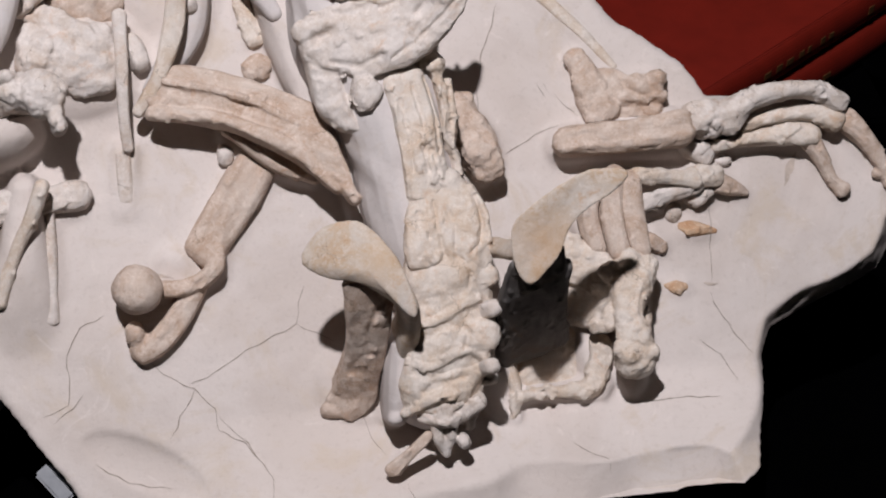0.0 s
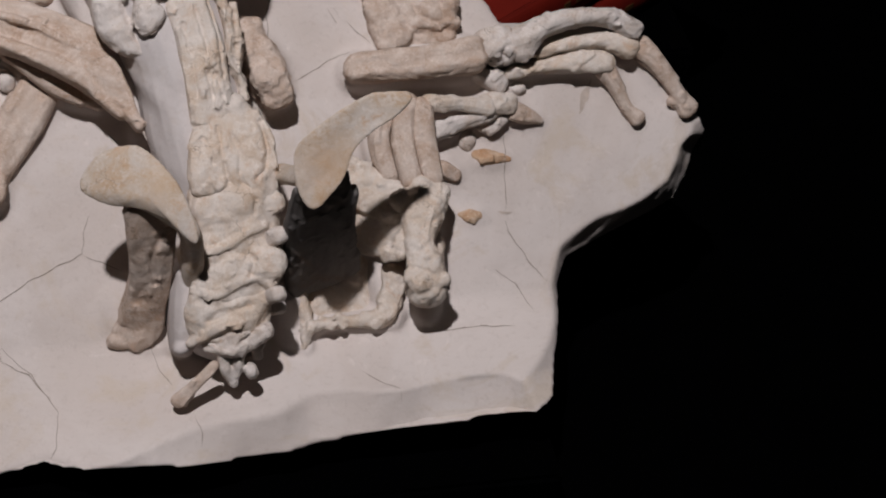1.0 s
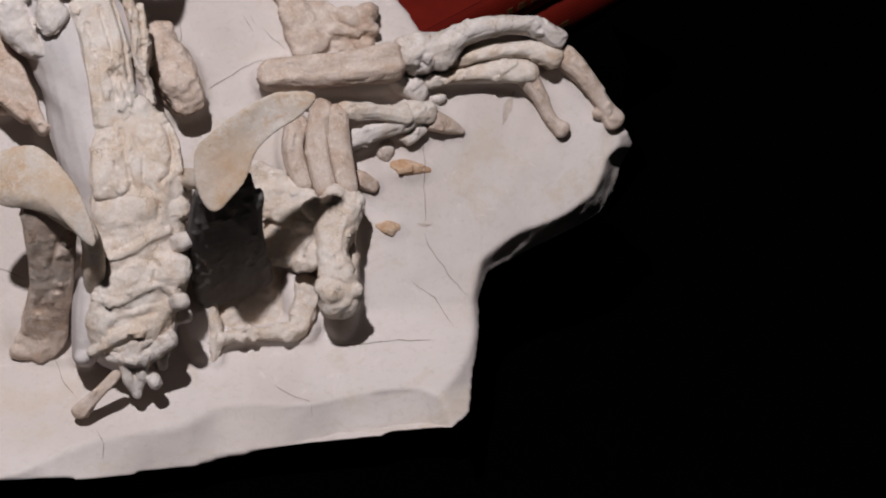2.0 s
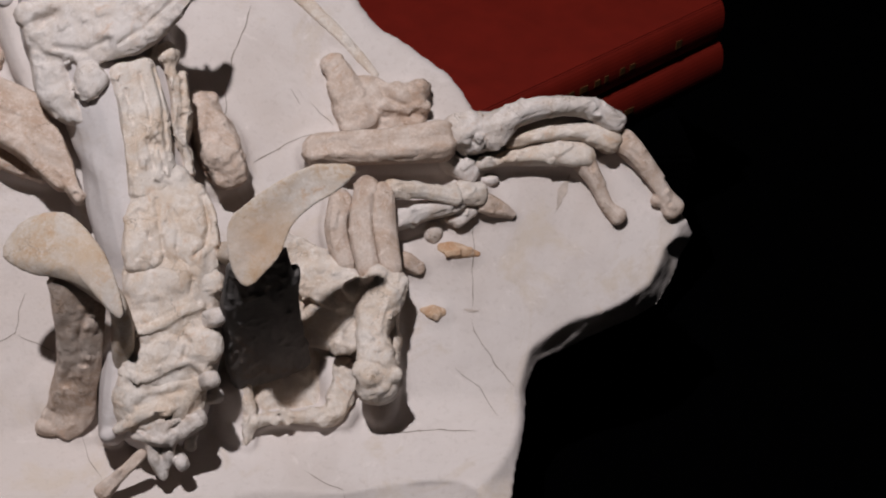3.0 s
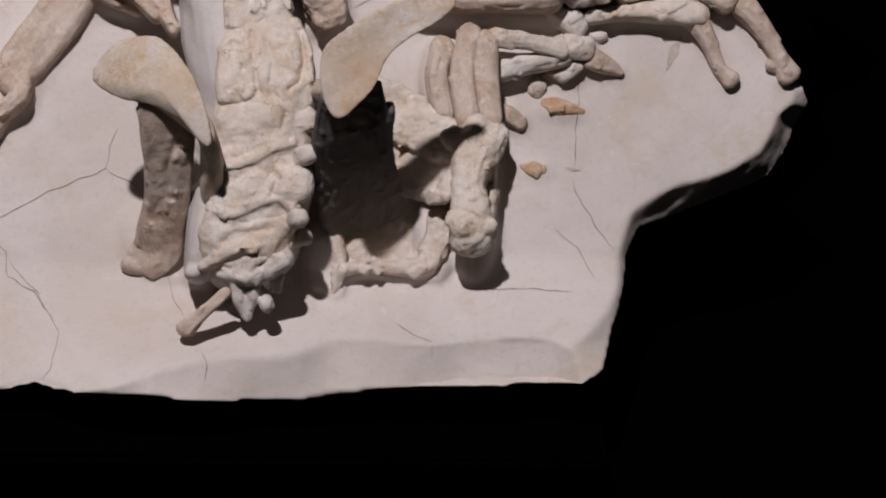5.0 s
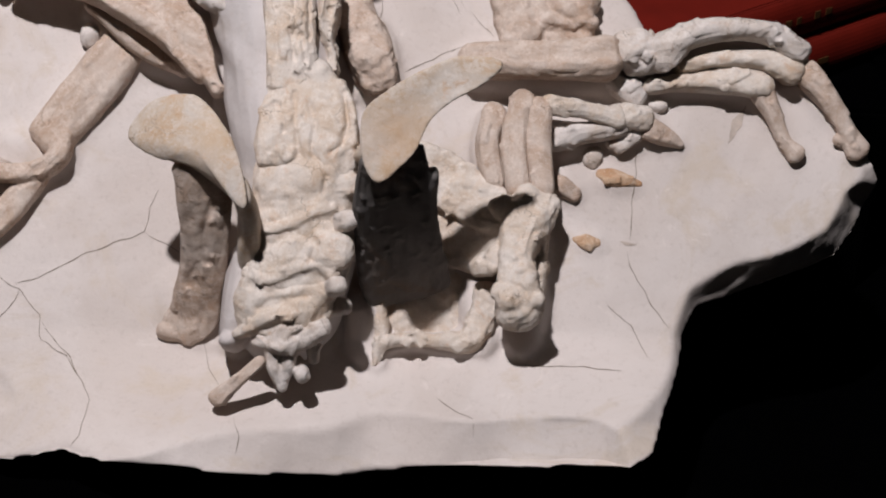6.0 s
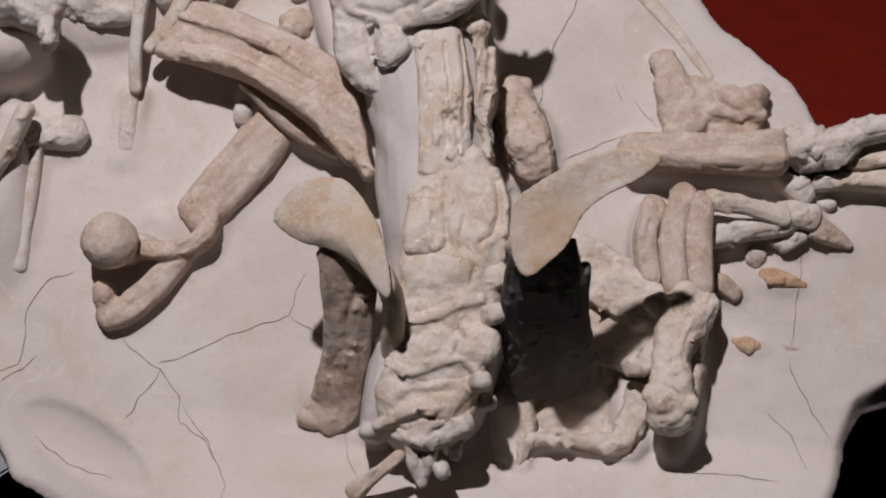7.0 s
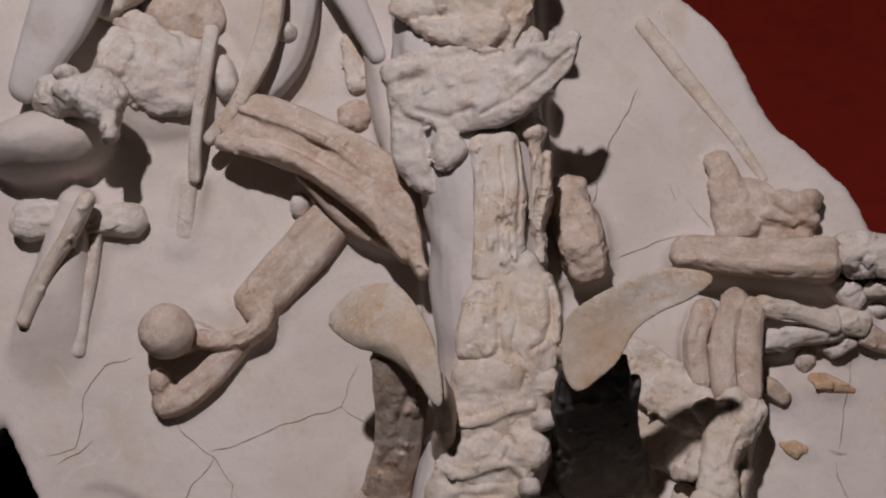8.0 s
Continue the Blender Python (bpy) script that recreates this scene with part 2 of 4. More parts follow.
def roughen(mesh, *layers, seed=0.0):
    """Push the skin in and out by layers of (frequency, amount), as billows with sharp valleys where the amount is negative."""
    count = len(mesh.vertices)
    co, way = np.empty(count * 3, np.float32), np.empty(count * 3, np.float32)
    mesh.vertices.foreach_get("co", co)
    mesh.vertex_normals.foreach_get("vector", way)
    co, way = co.reshape(-1, 3), way.reshape(-1, 3)
    shift = Vector((seed, 2 * seed, 3 * seed))
    points = [Vector(p) for p in co]
    off = np.zeros(count)
    for freq, amount in layers:
        value = np.array([noise.noise(p * freq + shift) for p in points])
        off += amount * value if amount > 0 else -amount * (np.abs(value) * 2 - 0.6)
    mesh.vertices.foreach_set("co", (co + way * off[:, None]).astype(np.float32).ravel())
    mesh.update()


def weather(mesh, amount, seed):
    """Chipped flats with sharp steps, and a grain that runs along the bone."""
    count = len(mesh.vertices)
    co, way = np.empty(count * 3, np.float32), np.empty(count * 3, np.float32)
    mesh.vertices.foreach_get("co", co)
    mesh.vertex_normals.foreach_get("vector", way)
    co, way = co.reshape(-1, 3), way.reshape(-1, 3)
    spread = co - co.mean(0)
    sizes, axes = np.linalg.eigh(spread.T @ spread / count)
    local = spread @ axes
    if sizes[2] > 4 * sizes[1]:
        local[:, 2] *= 0.22
    shift = Vector((seed, 3 * seed, 5 * seed))
    points = [Vector(p) for p in local]
    chips = np.array([noise.noise(p * 75 + shift) for p in points])
    grain = np.array([noise.noise(p * 210 + shift) for p in points])
    steps = np.floor(chips * 5) / 5
    slim = min(1.0, math.sqrt(sizes[1]) / 0.009)
    off = amount * slim * (0.0026 * steps + 0.0008 * grain)
    mesh.vertices.foreach_set("co", (co + way * off[:, None]).astype(np.float32).ravel())
    mesh.update()


def carve(mesh, cuts):
    """Grooves (or, with a negative depth, ridges) along x, y runs on the outer face: (depth, width, run)."""
    count = len(mesh.vertices)
    co, way = np.empty(count * 3, np.float32), np.empty(count * 3, np.float32)
    mesh.vertices.foreach_get("co", co)
    mesh.vertex_normals.foreach_get("vector", way)
    co, facing = co.reshape(-1, 3), np.clip(way.reshape(-1, 3)[:, 2] * 2, 0, 1)
    wobble = np.array([noise.noise(Vector(p) * 120) for p in co]) * 0.0016
    for depth, width, run in cuts:
        run = np.array(run, float).reshape(-1, 2)
        near = np.full(count, 9.0)
        for a, b in zip(run, run[1:]):
            d = b - a
            along = np.clip(((co[:, :2] - a) @ d) / (d @ d), 0, 1)
            near = np.minimum(near, np.linalg.norm(co[:, :2] - a - along[:, None] * d, axis=1))
        co[:, 2] -= depth * np.exp(-(((near + wobble) / width) ** 2)) * facing
    mesh.vertices.foreach_set("co", co.ravel())
    mesh.update()


SEED = [0.0]
FEET = []
chance = random.Random(11)


def bone(name, prims, mat=None, label="", voxel=0.0014, rough=1.0, parent=None, cuts=()):
    """One bone from tubes (lists of rows) and blobs (tuples of place, radii and turn), run together and weathered."""
    bm = bmesh.new()
    density = 0 if mat in (SUPPORT, HIP) or rough < 0.5 else 240 * rough
    for prim in prims:
        if isinstance(prim, list):
            tube(bm, prim, square=0.58 if mat is TAN else 0.72)
            flakes_on_tube(bm, prim, density, 14 if mat is TAN else 60)
        else:
            blob(bm, *prim)
            flakes_on_blob(bm, prim[0], prim[1], density / 330 if rough > 0.45 else 0, 90)
    mesh = merged(bm, voxel)
    mesh.name = name
    FEET.extend(prim for prim in prims if isinstance(prim, list) and mat is not HIP)
    SEED[0] += 7.31
    if cuts:
        carve(mesh, cuts)
    roughen(mesh, (22, 0.0016 * rough), (60, 0.0006 * rough), seed=SEED[0])
    if mat is not SUPPORT:
        weather(mesh, min(rough, 1.1) if mat is not HIP else 0.35 * rough, SEED[0])
    return finish(name, mesh, mat or BONE, parent or fossil_slab, label)


def blade_tube(bm, rim, bulge, thick, rings=9, steps=6):
    """A thin cupped plate: rim of x, y, z round its edge, thinning out to the rim."""
    rim = np.array(rim, float)
    n = len(rim)
    edge = []
    for k in range(n):
        a, b, c, d = rim[k - 1], rim[k], rim[(k + 1) % n], rim[(k + 2) % n]
        for u in np.arange(steps) / steps:
            edge.append(0.5 * (2 * b + (c - a) * u + (2 * a - 5 * b + 4 * c - d) * u**2 + (3 * b - a - 3 * c + d) * u**3))
    edge = np.array(edge)
    heart = edge.mean(0)
    sides = []
    for face in (1, -1):
        loops = []
        for r in np.linspace(1, 0, rings)[:-1]:
            p = heart + (edge - heart) * r
            p[:, 2] += bulge * (1 - r * r) + face * (0.0011 + thick * (1 - r**3))
            loops.append([bm.verts.new(q) for q in p])
        middle = bm.verts.new(heart + np.array([0, 0, bulge + face * (0.0011 + thick)]))
        m = len(edge)
        for a, b in zip(loops, loops[1:]):
            for k in range(m):
                bm.faces.new((a[k], a[(k + 1) % m], b[(k + 1) % m], b[k]))
        for k in range(m):
            bm.faces.new((loops[-1][k], loops[-1][(k + 1) % m], middle))
        sides.append(loops[0])
    for k in range(len(edge)):
        bm.faces.new((sides[0][k], sides[0][(k + 1) % len(edge)], sides[1][(k + 1) % len(edge)], sides[1][k]))


def hip_blade(rim, bulge, thick, prims, label):
    bm = bmesh.new()
    blade_tube(bm, rim, bulge, thick)
    for prim in prims:
        tube(bm, prim)
    mesh = merged(bm, 0.0012, 2)
    mesh.name = "ilium"
    SEED[0] += 7.31
    roughen(mesh, (16, 0.0012), (45, 0.0005), seed=SEED[0])
    weather(mesh, 0.22, SEED[0])
    return finish("ilium", mesh, HIP, fossil_slab, label)


# ---- the room ----
def box(bm, low, high, bevel=0.0):
    made = bmesh.ops.create_cube(bm, size=1, matrix=Matrix.Translation((Vector(low) + Vector(high)) / 2) @ Matrix.Diagonal((*(Vector(high) - Vector(low)), 1)))
    if bevel:
        edges = {e for v in made["verts"] for e in v.link_edges}
        bmesh.ops.bevel(bm, geom=list(edges), offset=bevel, segments=2, affect="EDGES")


def slab_of(name, low, high, mat, bevel=0.0):
    bm = bmesh.new()
    box(bm, low, high, bevel)
    return part(name, bm, mat)


tagged(slab_of("floor", (-3, -3, -0.1), (3, 3, 0), DARK), "dark matt gallery floor", "floor", kind="structure")
tagged(slab_of("ceiling", (-3, -3, 4.2), (3, 3, 4.3), DARK), "dark painted gallery ceiling", "ceiling", kind="structure")
tagged(slab_of("wall_north", (-3.1, 3, 0), (3.1, 3.1, 4.2), BLACK), "black draped wall behind the display", "wall", kind="structure")
tagged(slab_of("wall_south", (-3.1, -3.1, 0), (3.1, -3, 4.2), DARK), "dark painted gallery wall", "wall", kind="structure")
tagged(slab_of("wall_east", (3, -3, 0), (3.1, 3, 4.2), BLACK), "black draped gallery wall", "wall", kind="structure")
tagged(slab_of("wall_west", (-3.1, -3, 0), (-3, 3, 4.2), DARK), "dark painted gallery wall", "wall", kind="structure")

table = tagged(new("display_table"), "black velvet covered display table under the fossil", "table")
bm = bmesh.new()
box(bm, (-1.3, -0.35, 0.80), (1.0, 1.3, 0.84), 0.006)
part("tabletop", bm, BLACK, table)
for x in (-1.25, 0.95):
    for y in (-0.3, 1.25):
        bm = bmesh.new()
        box(bm, (x - 0.03, y - 0.03, 0.0), (x + 0.03, y + 0.03, 0.80), 0.004)
        part("leg", bm, BLACK, table)

# ---- the fossil ----
fossil_slab = tagged(new("fossil_slab"), "pale plaster fossil slab with raised cream skeleton bones, leaning on black stand", "fossil")
fossil_slab.matrix_world = BASE

OUTLINE = [
    0.255, 0.002, 0.241, -0.027, 0.227, -0.048, 0.187, -0.066, 0.153, -0.080, 0.131, -0.089,
    0.120, -0.111, 0.114, -0.139, 0.101, -0.173, 0.093, -0.193, 0.079, -0.204, 0.039, -0.206, -0.021, -0.209,
    -0.060, -0.208, -0.111, -0.217, -0.157, -0.218, -0.260, -0.217, -0.292, -0.210, -0.334, -0.218,
    -0.419, -0.182, -0.453, -0.130, -0.480, -0.093, -0.496, -0.115, -0.540, -0.044, -0.602, 0.088, -0.611, 0.293, -0.469, 0.379, -0.227, 0.386,
    -0.087, 0.300, -0.073, 0.273, -0.045, 0.242, -0.020, 0.218, 0.000, 0.185, 0.020, 0.158, 0.045, 0.145, 0.068, 0.126, 0.086, 0.098,
    0.111, 0.098, 0.153, 0.106, 0.192, 0.099, 0.213, 0.074, 0.237, 0.029,
]
OUTLINE = np.array(OUTLINE).reshape(-1, 2)


def ragged(points, step=0.012, amount=0.004):
    """The outline cut into short, uneven steps."""
    out = []
    for a, b in zip(points, np.roll(points, -1, 0)):
        count = max(1, int(np.linalg.norm(b - a) / step))
        for k in range(count):
            p = a + (b - a) * k / count
            out.append(p + amount * np.array([noise.noise((*(p * 28), 0.3)), noise.noise((*(p * 28), 9.1))]))
    return np.array(out)


def edge_distance(p, ring):
    a, b = ring, np.roll(ring, -1, 0)
    d = b - a
    s = np.clip(((p[:, None] - a) * d).sum(-1) / (d * d).sum(-1), 0, 1)
    return np.sqrt((((a + s[..., None] * d) - p[:, None]) ** 2).sum(-1)).min(1)


def make_slab():
    ring = ragged(OUTLINE)
    bm = bmesh.new()
    top = [bm.verts.new((*p, 0.0)) for p in ring]
    low = [bm.verts.new((-0.12 + 0.955 * (p[0] + 0.12), 0.02 + 0.945 * (p[1] - 0.02), -0.042)) for p in ring]
    bm.faces.new(top)
    bm.faces.new(low[::-1])
    for k in range(len(ring)):
        bm.faces.new((top[k], low[k], low[(k + 1) % len(ring)], top[(k + 1) % len(ring)]))
    mounds(bm)
    for rows in FEET:
        low = [(x, y, -0.004, 1.18 * ra + 0.003, 0.006 + 0.45 * max(0.0, z)) for x, y, z, ra, rb, *_ in rows if z - rb < 0.012]
        if len(low) > 1:
            tube(bm, low, 12)
    mesh = merged(bm, 0.0028, 5)
    co = np.empty(len(mesh.vertices) * 3)
    mesh.vertices.foreach_get("co", co)
    co = co.reshape(-1, 3)
    near = np.concatenate([edge_distance(p, ring) for p in np.array_split(co[:, :2], 60)])
    # a worn bevel, wide along the lower edge and the outer corner
    front = np.clip((-0.135 - co[:, 1]) / 0.04, 0, 1) * np.clip((co[:, 0] + 0.26) / 0.12, 0, 1) * (0.35 + 0.65 * np.clip((0.100 - co[:, 0]) / 0.04, 0, 1))
    outer = np.clip((co[:, 0] - 0.105) / 0.05, 0, 1) * np.clip((0.012 - co[:, 1]) / 0.02, 0, 1)
    wide = 0.005 + 0.028 * front + 0.012 * outer + 0.003 * np.sin(co[:, 0] * 60)
    drop = np.clip(1 - near / wide, 0, 1)
    co[:, 2] -= np.clip((co[:, 2] + 0.042) / 0.042, 0, 1) * drop * (0.004 + 0.036 * front + 0.026 * outer)
    broken = np.array([noise.noise(Vector(p) * 45) + 0.5 * noise.noise(Vector(p) * 110) for p in co])
    co[:, 2] += 0.005 * broken * outer * np.clip(drop * 2 - 0.3, 0, 1) * np.clip(2 - drop * 2, 0, 1)
    # the sheet sweeps up towards its lower edge
    start = -0.112 - 0.012 * np.clip((-0.045 - co[:, 0]) / 0.05, 0, 1)
    co[:, 2] += 0.066 * np.clip((start - co[:, 1]) / 0.08, 0, 1.2) ** 1.4 * np.clip((co[:, 0] + 0.38) / 0.17, 0, 1)
    bowl = ((co[:, 0] - BOWL[0]) * 0.94 - (co[:, 1] - BOWL[1]) * -0.34, (co[:, 0] - BOWL[0]) * -0.34 * -1 + (co[:, 1] - BOWL[1]) * 0.94)
    dip = np.clip(1 - (bowl[0] / 0.036) ** 2 - (bowl[1] / 0.019) ** 2, 0, 1)
    co[:, 2] -= np.where(co[:, 2] > -0.012, 0.005 * np.sqrt(dip), 0)
    mesh.vertices.foreach_set("co", co.ravel())
    roughen(mesh, (8, 0.0034), (19, 0.0016), (55, 0.0006))
    return finish("matrix", mesh, MATRIX, fossil_slab, "pale buff plaster matrix with hairline cracks")


BOWL = (-0.372, -0.155)


def mounds(bm):
    """Low swells of plaster that grow out of the sheet under the bones."""
    blob(bm, (-0.4730, 0.0959, 0.0050), (0.048, 0.026, 0.055), 12)
    tube(bm, [(-0.4466, 0.0589, 0.0000, 0.014, 0.026), (-0.4501, 0.0189, 0.0000, 0.018, 0.022), (-0.4535, -0.0205, 0.0000, 0.022, 0.014), (-0.4546, -0.0654, -0.0100, 0.03, 0.01)])
    tube(bm, [(-0.3698, 0.0835, -0.0040, 0.012, 0.012), (-0.3734, 0.0353, -0.0040, 0.014, 0.006)])
    blob(bm, (-0.4151, 0.1624, -0.0100), (0.075, 0.055, 0.030), -20)
    blob(bm, (-0.3291, 0.2377, -0.0100), (0.060, 0.080, 0.022), 0)
    tube(bm, [(-0.2613, 0.2827, 0.0000, 0.02, 0.03), (-0.2523, 0.2080, 0.0000, 0.018, 0.034), (-0.2339, 0.1361, 0.0000, 0.016, 0.03), (-0.2095, 0.0705, 0.0000, 0.012, 0.022)])
    blob(bm, (-0.3378, -0.0057, 0.0000), (0.019, 0.016, 0.009), 10)
    blob(bm, (-0.0217, -0.1062, 0.0000), (0.014, 0.03, 0.018), 10)
    blob(bm, (0.0071, -0.0944, 0.0000), (0.02, 0.04, 0.015), 0)
    tube(bm, [(-0.0985, -0.1055, 0.0000, 0.014, 0.02), (-0.0947, -0.1336, 0.0000, 0.012, 0.008)])
    blob(bm, (-0.2078, -0.1043, -0.0020), (0.03, 0.035, 0.012), 20)


# the plaster core that carries the backbone
bone("plaster_core", [
    [(-0.2059, 0.3009, 0.0300, 0.045, 0.042), (-0.1996, 0.2271, 0.0300, 0.046, 0.044), (-0.1914, 0.1633, 0.0300, 0.050, 0.048), (-0.1760, 0.1174, 0.0300, 0.044, 0.050),
     (-0.1650, 0.0679, 0.0300, 0.039, 0.051), (-0.1579, 0.0190, 0.0300, 0.038, 0.049), (-0.1487, -0.0323, 0.0280, 0.034, 0.042)],
    [(-0.1389, -0.0228, 0.0220, 0.034, 0.043), (-0.1390, -0.0702, 0.0180, 0.033, 0.042), (-0.1477, -0.1036, 0.0160, 0.034, 0.034), (-0.1548, -0.1193, 0.0160, 0.030, 0.026)],
    [(-0.1740, -0.0780, 0.0280, 0.014, 0.036), (-0.1785, -0.1080, 0.0260, 0.013, 0.035), (-0.1825, -0.1280, 0.0220, 0.010, 0.032)], ((-0.1850, -0.1325, 0.0500), (0.0075, 0.007, 0.010), 0),
], SUPPORT, "smooth pale plaster core under the backbone", 0.0016, 0.45)

# ---- backbone ----
bone("neck_vertebra", [
    [(-0.2280, 0.1500, 0.0700, 0.020, 0.010), (-0.1960, 0.1480, 0.0800, 0.029, 0.010), (-0.1700, 0.1490, 0.0880, 0.027, 0.010), (-0.1480, 0.1555, 0.0970, 0.021, 0.006), (-0.1270, 0.1680, 0.1100, 0.013, 0.004), (-0.1180, 0.1810, 0.1160, 0.004, 0.003)],
    ((-0.1925, 0.1085, 0.0820), (0.011, 0.017, 0.010), 0), ((-0.2316, 0.1560, 0.0720), (0.012, 0.010, 0.012), 0),
    [(-0.2230, 0.1350, 0.0660, 0.012, 0.011), (-0.2080, 0.1090, 0.0650, 0.022, 0.012), (-0.1930, 0.0930, 0.0630, 0.018, 0.011), (-0.1840, 0.0810, 0.0590, 0.010, 0.010)],
    ((-0.1519, 0.1844, 0.0740), (0.012, 0.016, 0.010), 20),
], GREY, "broad winged neck vertebra of cream bone", 0.0011, 0.7, cuts=[
    (0.0022, 0.0014, (-0.120, 0.172, -0.135, 0.157, -0.152, 0.142, -0.172, 0.130)), (0.003, 0.003, (-0.232, 0.172, -0.205, 0.166, -0.180, 0.171)),
    (0.007, 0.005, (-0.222, 0.150, -0.215, 0.153)), (0.005, 0.003, (-0.176, 0.168, -0.166, 0.171)), (0.005, 0.004, (-0.152, 0.162, -0.146, 0.168)),
    (0.0035, 0.003, (-0.207, 0.118, -0.203, 0.100, -0.193, 0.090, -0.182, 0.098)), (0.0025, 0.002, (-0.215, 0.131, -0.195, 0.127, -0.180, 0.133)),
])
bone("neck_vertebra", [
    ((-0.2208, 0.2026, 0.0760), (0.022, 0.014, 0.009), 0), ((-0.1830, 0.2177, 0.0820), (0.036, 0.026, 0.009), 10), ((-0.1600, 0.2290, 0.0840), (0.028, 0.016, 0.006), -20),
    [(-0.2227, 0.1867, 0.0760, 0.004, 0.006), (-0.2001, 0.1863, 0.0800, 0.009, 0.008), (-0.1827, 0.1821, 0.0860, 0.012, 0.009), (-0.1690, 0.1910, 0.0840, 0.010, 0.009)],
    [(-0.1671, 0.1719, 0.0780, 0.006, 0.007), (-0.1578, 0.1896, 0.0800, 0.007, 0.008), (-0.1527, 0.2120, 0.0840, 0.006, 0.006)],
    ((-0.1912, 0.2573, 0.0800), (0.045, 0.030, 0.012), 0),
], BONE, "cream neck vertebra with split neural arch", 0.0011, 1.0)
bone("neural_spine", [
    [(-0.1625, 0.1165, 0.0790, 0.0165, 0.009), (-0.1560, 0.0845, 0.0800, 0.0175, 0.009), (-0.1530, 0.0540, 0.0800, 0.0165, 0.009), (-0.1500, 0.0280, 0.0790, 0.0180, 0.009)],
], BONE, "long ridged row of fused neural spines", 0.0010, 0.8, cuts=[
    (0.0020, 0.0013, (-0.158, 0.112, -0.152, 0.085, -0.149, 0.055)), (0.0018, 0.0012, (-0.168, 0.100, -0.163, 0.075, -0.161, 0.048)),
    (0.0024, 0.0014, (-0.148, 0.116, -0.143, 0.090, -0.141, 0.060)), (0.0022, 0.0013, (-0.154, 0.066, -0.150, 0.046)), (0.0022, 0.0013, (-0.146, 0.062, -0.142, 0.042)),
    (-0.0018, 0.002, (-0.172, 0.095, -0.169, 0.040)), (0.0022, 0.0014, (-0.168, 0.026, -0.152, 0.024, -0.140, 0.031, -0.128, 0.040)),
])
bone("ragged_ridge", [
    [(-0.1396, 0.1218, 0.0660, 0.0045, 0.012), (-0.1335, 0.0971, 0.0640, 0.005, 0.014), (-0.1335, 0.0749, 0.0620, 0.004, 0.014), (-0.1270, 0.0571, 0.0620, 0.0035, 0.012), (-0.1258, 0.0425, 0.0600, 0.003, 0.010)],
    [(-0.1281, 0.1141, 0.0660, 0.003, 0.008), (-0.1256, 0.0865, 0.0640, 0.0025, 0.012), (-0.1281, 0.0661, 0.0620, 0.0025, 0.010), (-0.1234, 0.0463, 0.0600, 0.0025, 0.008)],
    ((-0.1388, 0.1261, 0.0740), (0.0085, 0.0095, 0.009), 0), ((-0.1490, 0.1313, 0.0740), (0.004, 0.010, 0.006), 0),
], BONE, "thin broken bone ridge beside the neural spines", 0.0010, 1.2)
bone("sacrum", [
    [(-0.1450, 0.0360, 0.0720, 0.022, 0.014), (-0.1420, 0.0200, 0.0730, 0.030, 0.017), (-0.1395, -0.0020, 0.0740, 0.0325, 0.018), (-0.1385, -0.0230, 0.0740, 0.0325, 0.017)],
    [(-0.1600, 0.0180, 0.0830, 0.010, 0.007), (-0.1610, -0.0040, 0.0850, 0.0125, 0.0075), (-0.1580, -0.0210, 0.0840, 0.013, 0.007)],
    [(-0.1200, 0.0330, 0.0760, 0.003, 0.010), (-0.1130, 0.0180, 0.0770, 0.003, 0.011), (-0.1090, -0.0080, 0.0770, 0.003, 0.011)],
], BONE, "cracked cream sacrum block", 0.0011, 0.6, cuts=[
    (0.0025, 0.0018, (-0.149, 0.024, -0.147, 0.004, -0.143, -0.020)), (0.0045, 0.0022, (-0.173, -0.0265, -0.158, -0.0275, -0.143, -0.0220)),
    (0.002, 0.0013, (-0.160, 0.016, -0.155, 0.008, -0.154, -0.002)), (0.002, 0.0013, (-0.155, 0.008, -0.150, 0.012)),
    (0.003, 0.002, (-0.117, 0.026, -0.1135, 0.006, -0.117, -0.008, -0.124, -0.014)), (0.002, 0.0015, (-0.140, 0.020, -0.134, 0.004, -0.136, -0.012, -0.130, -0.026)),
])
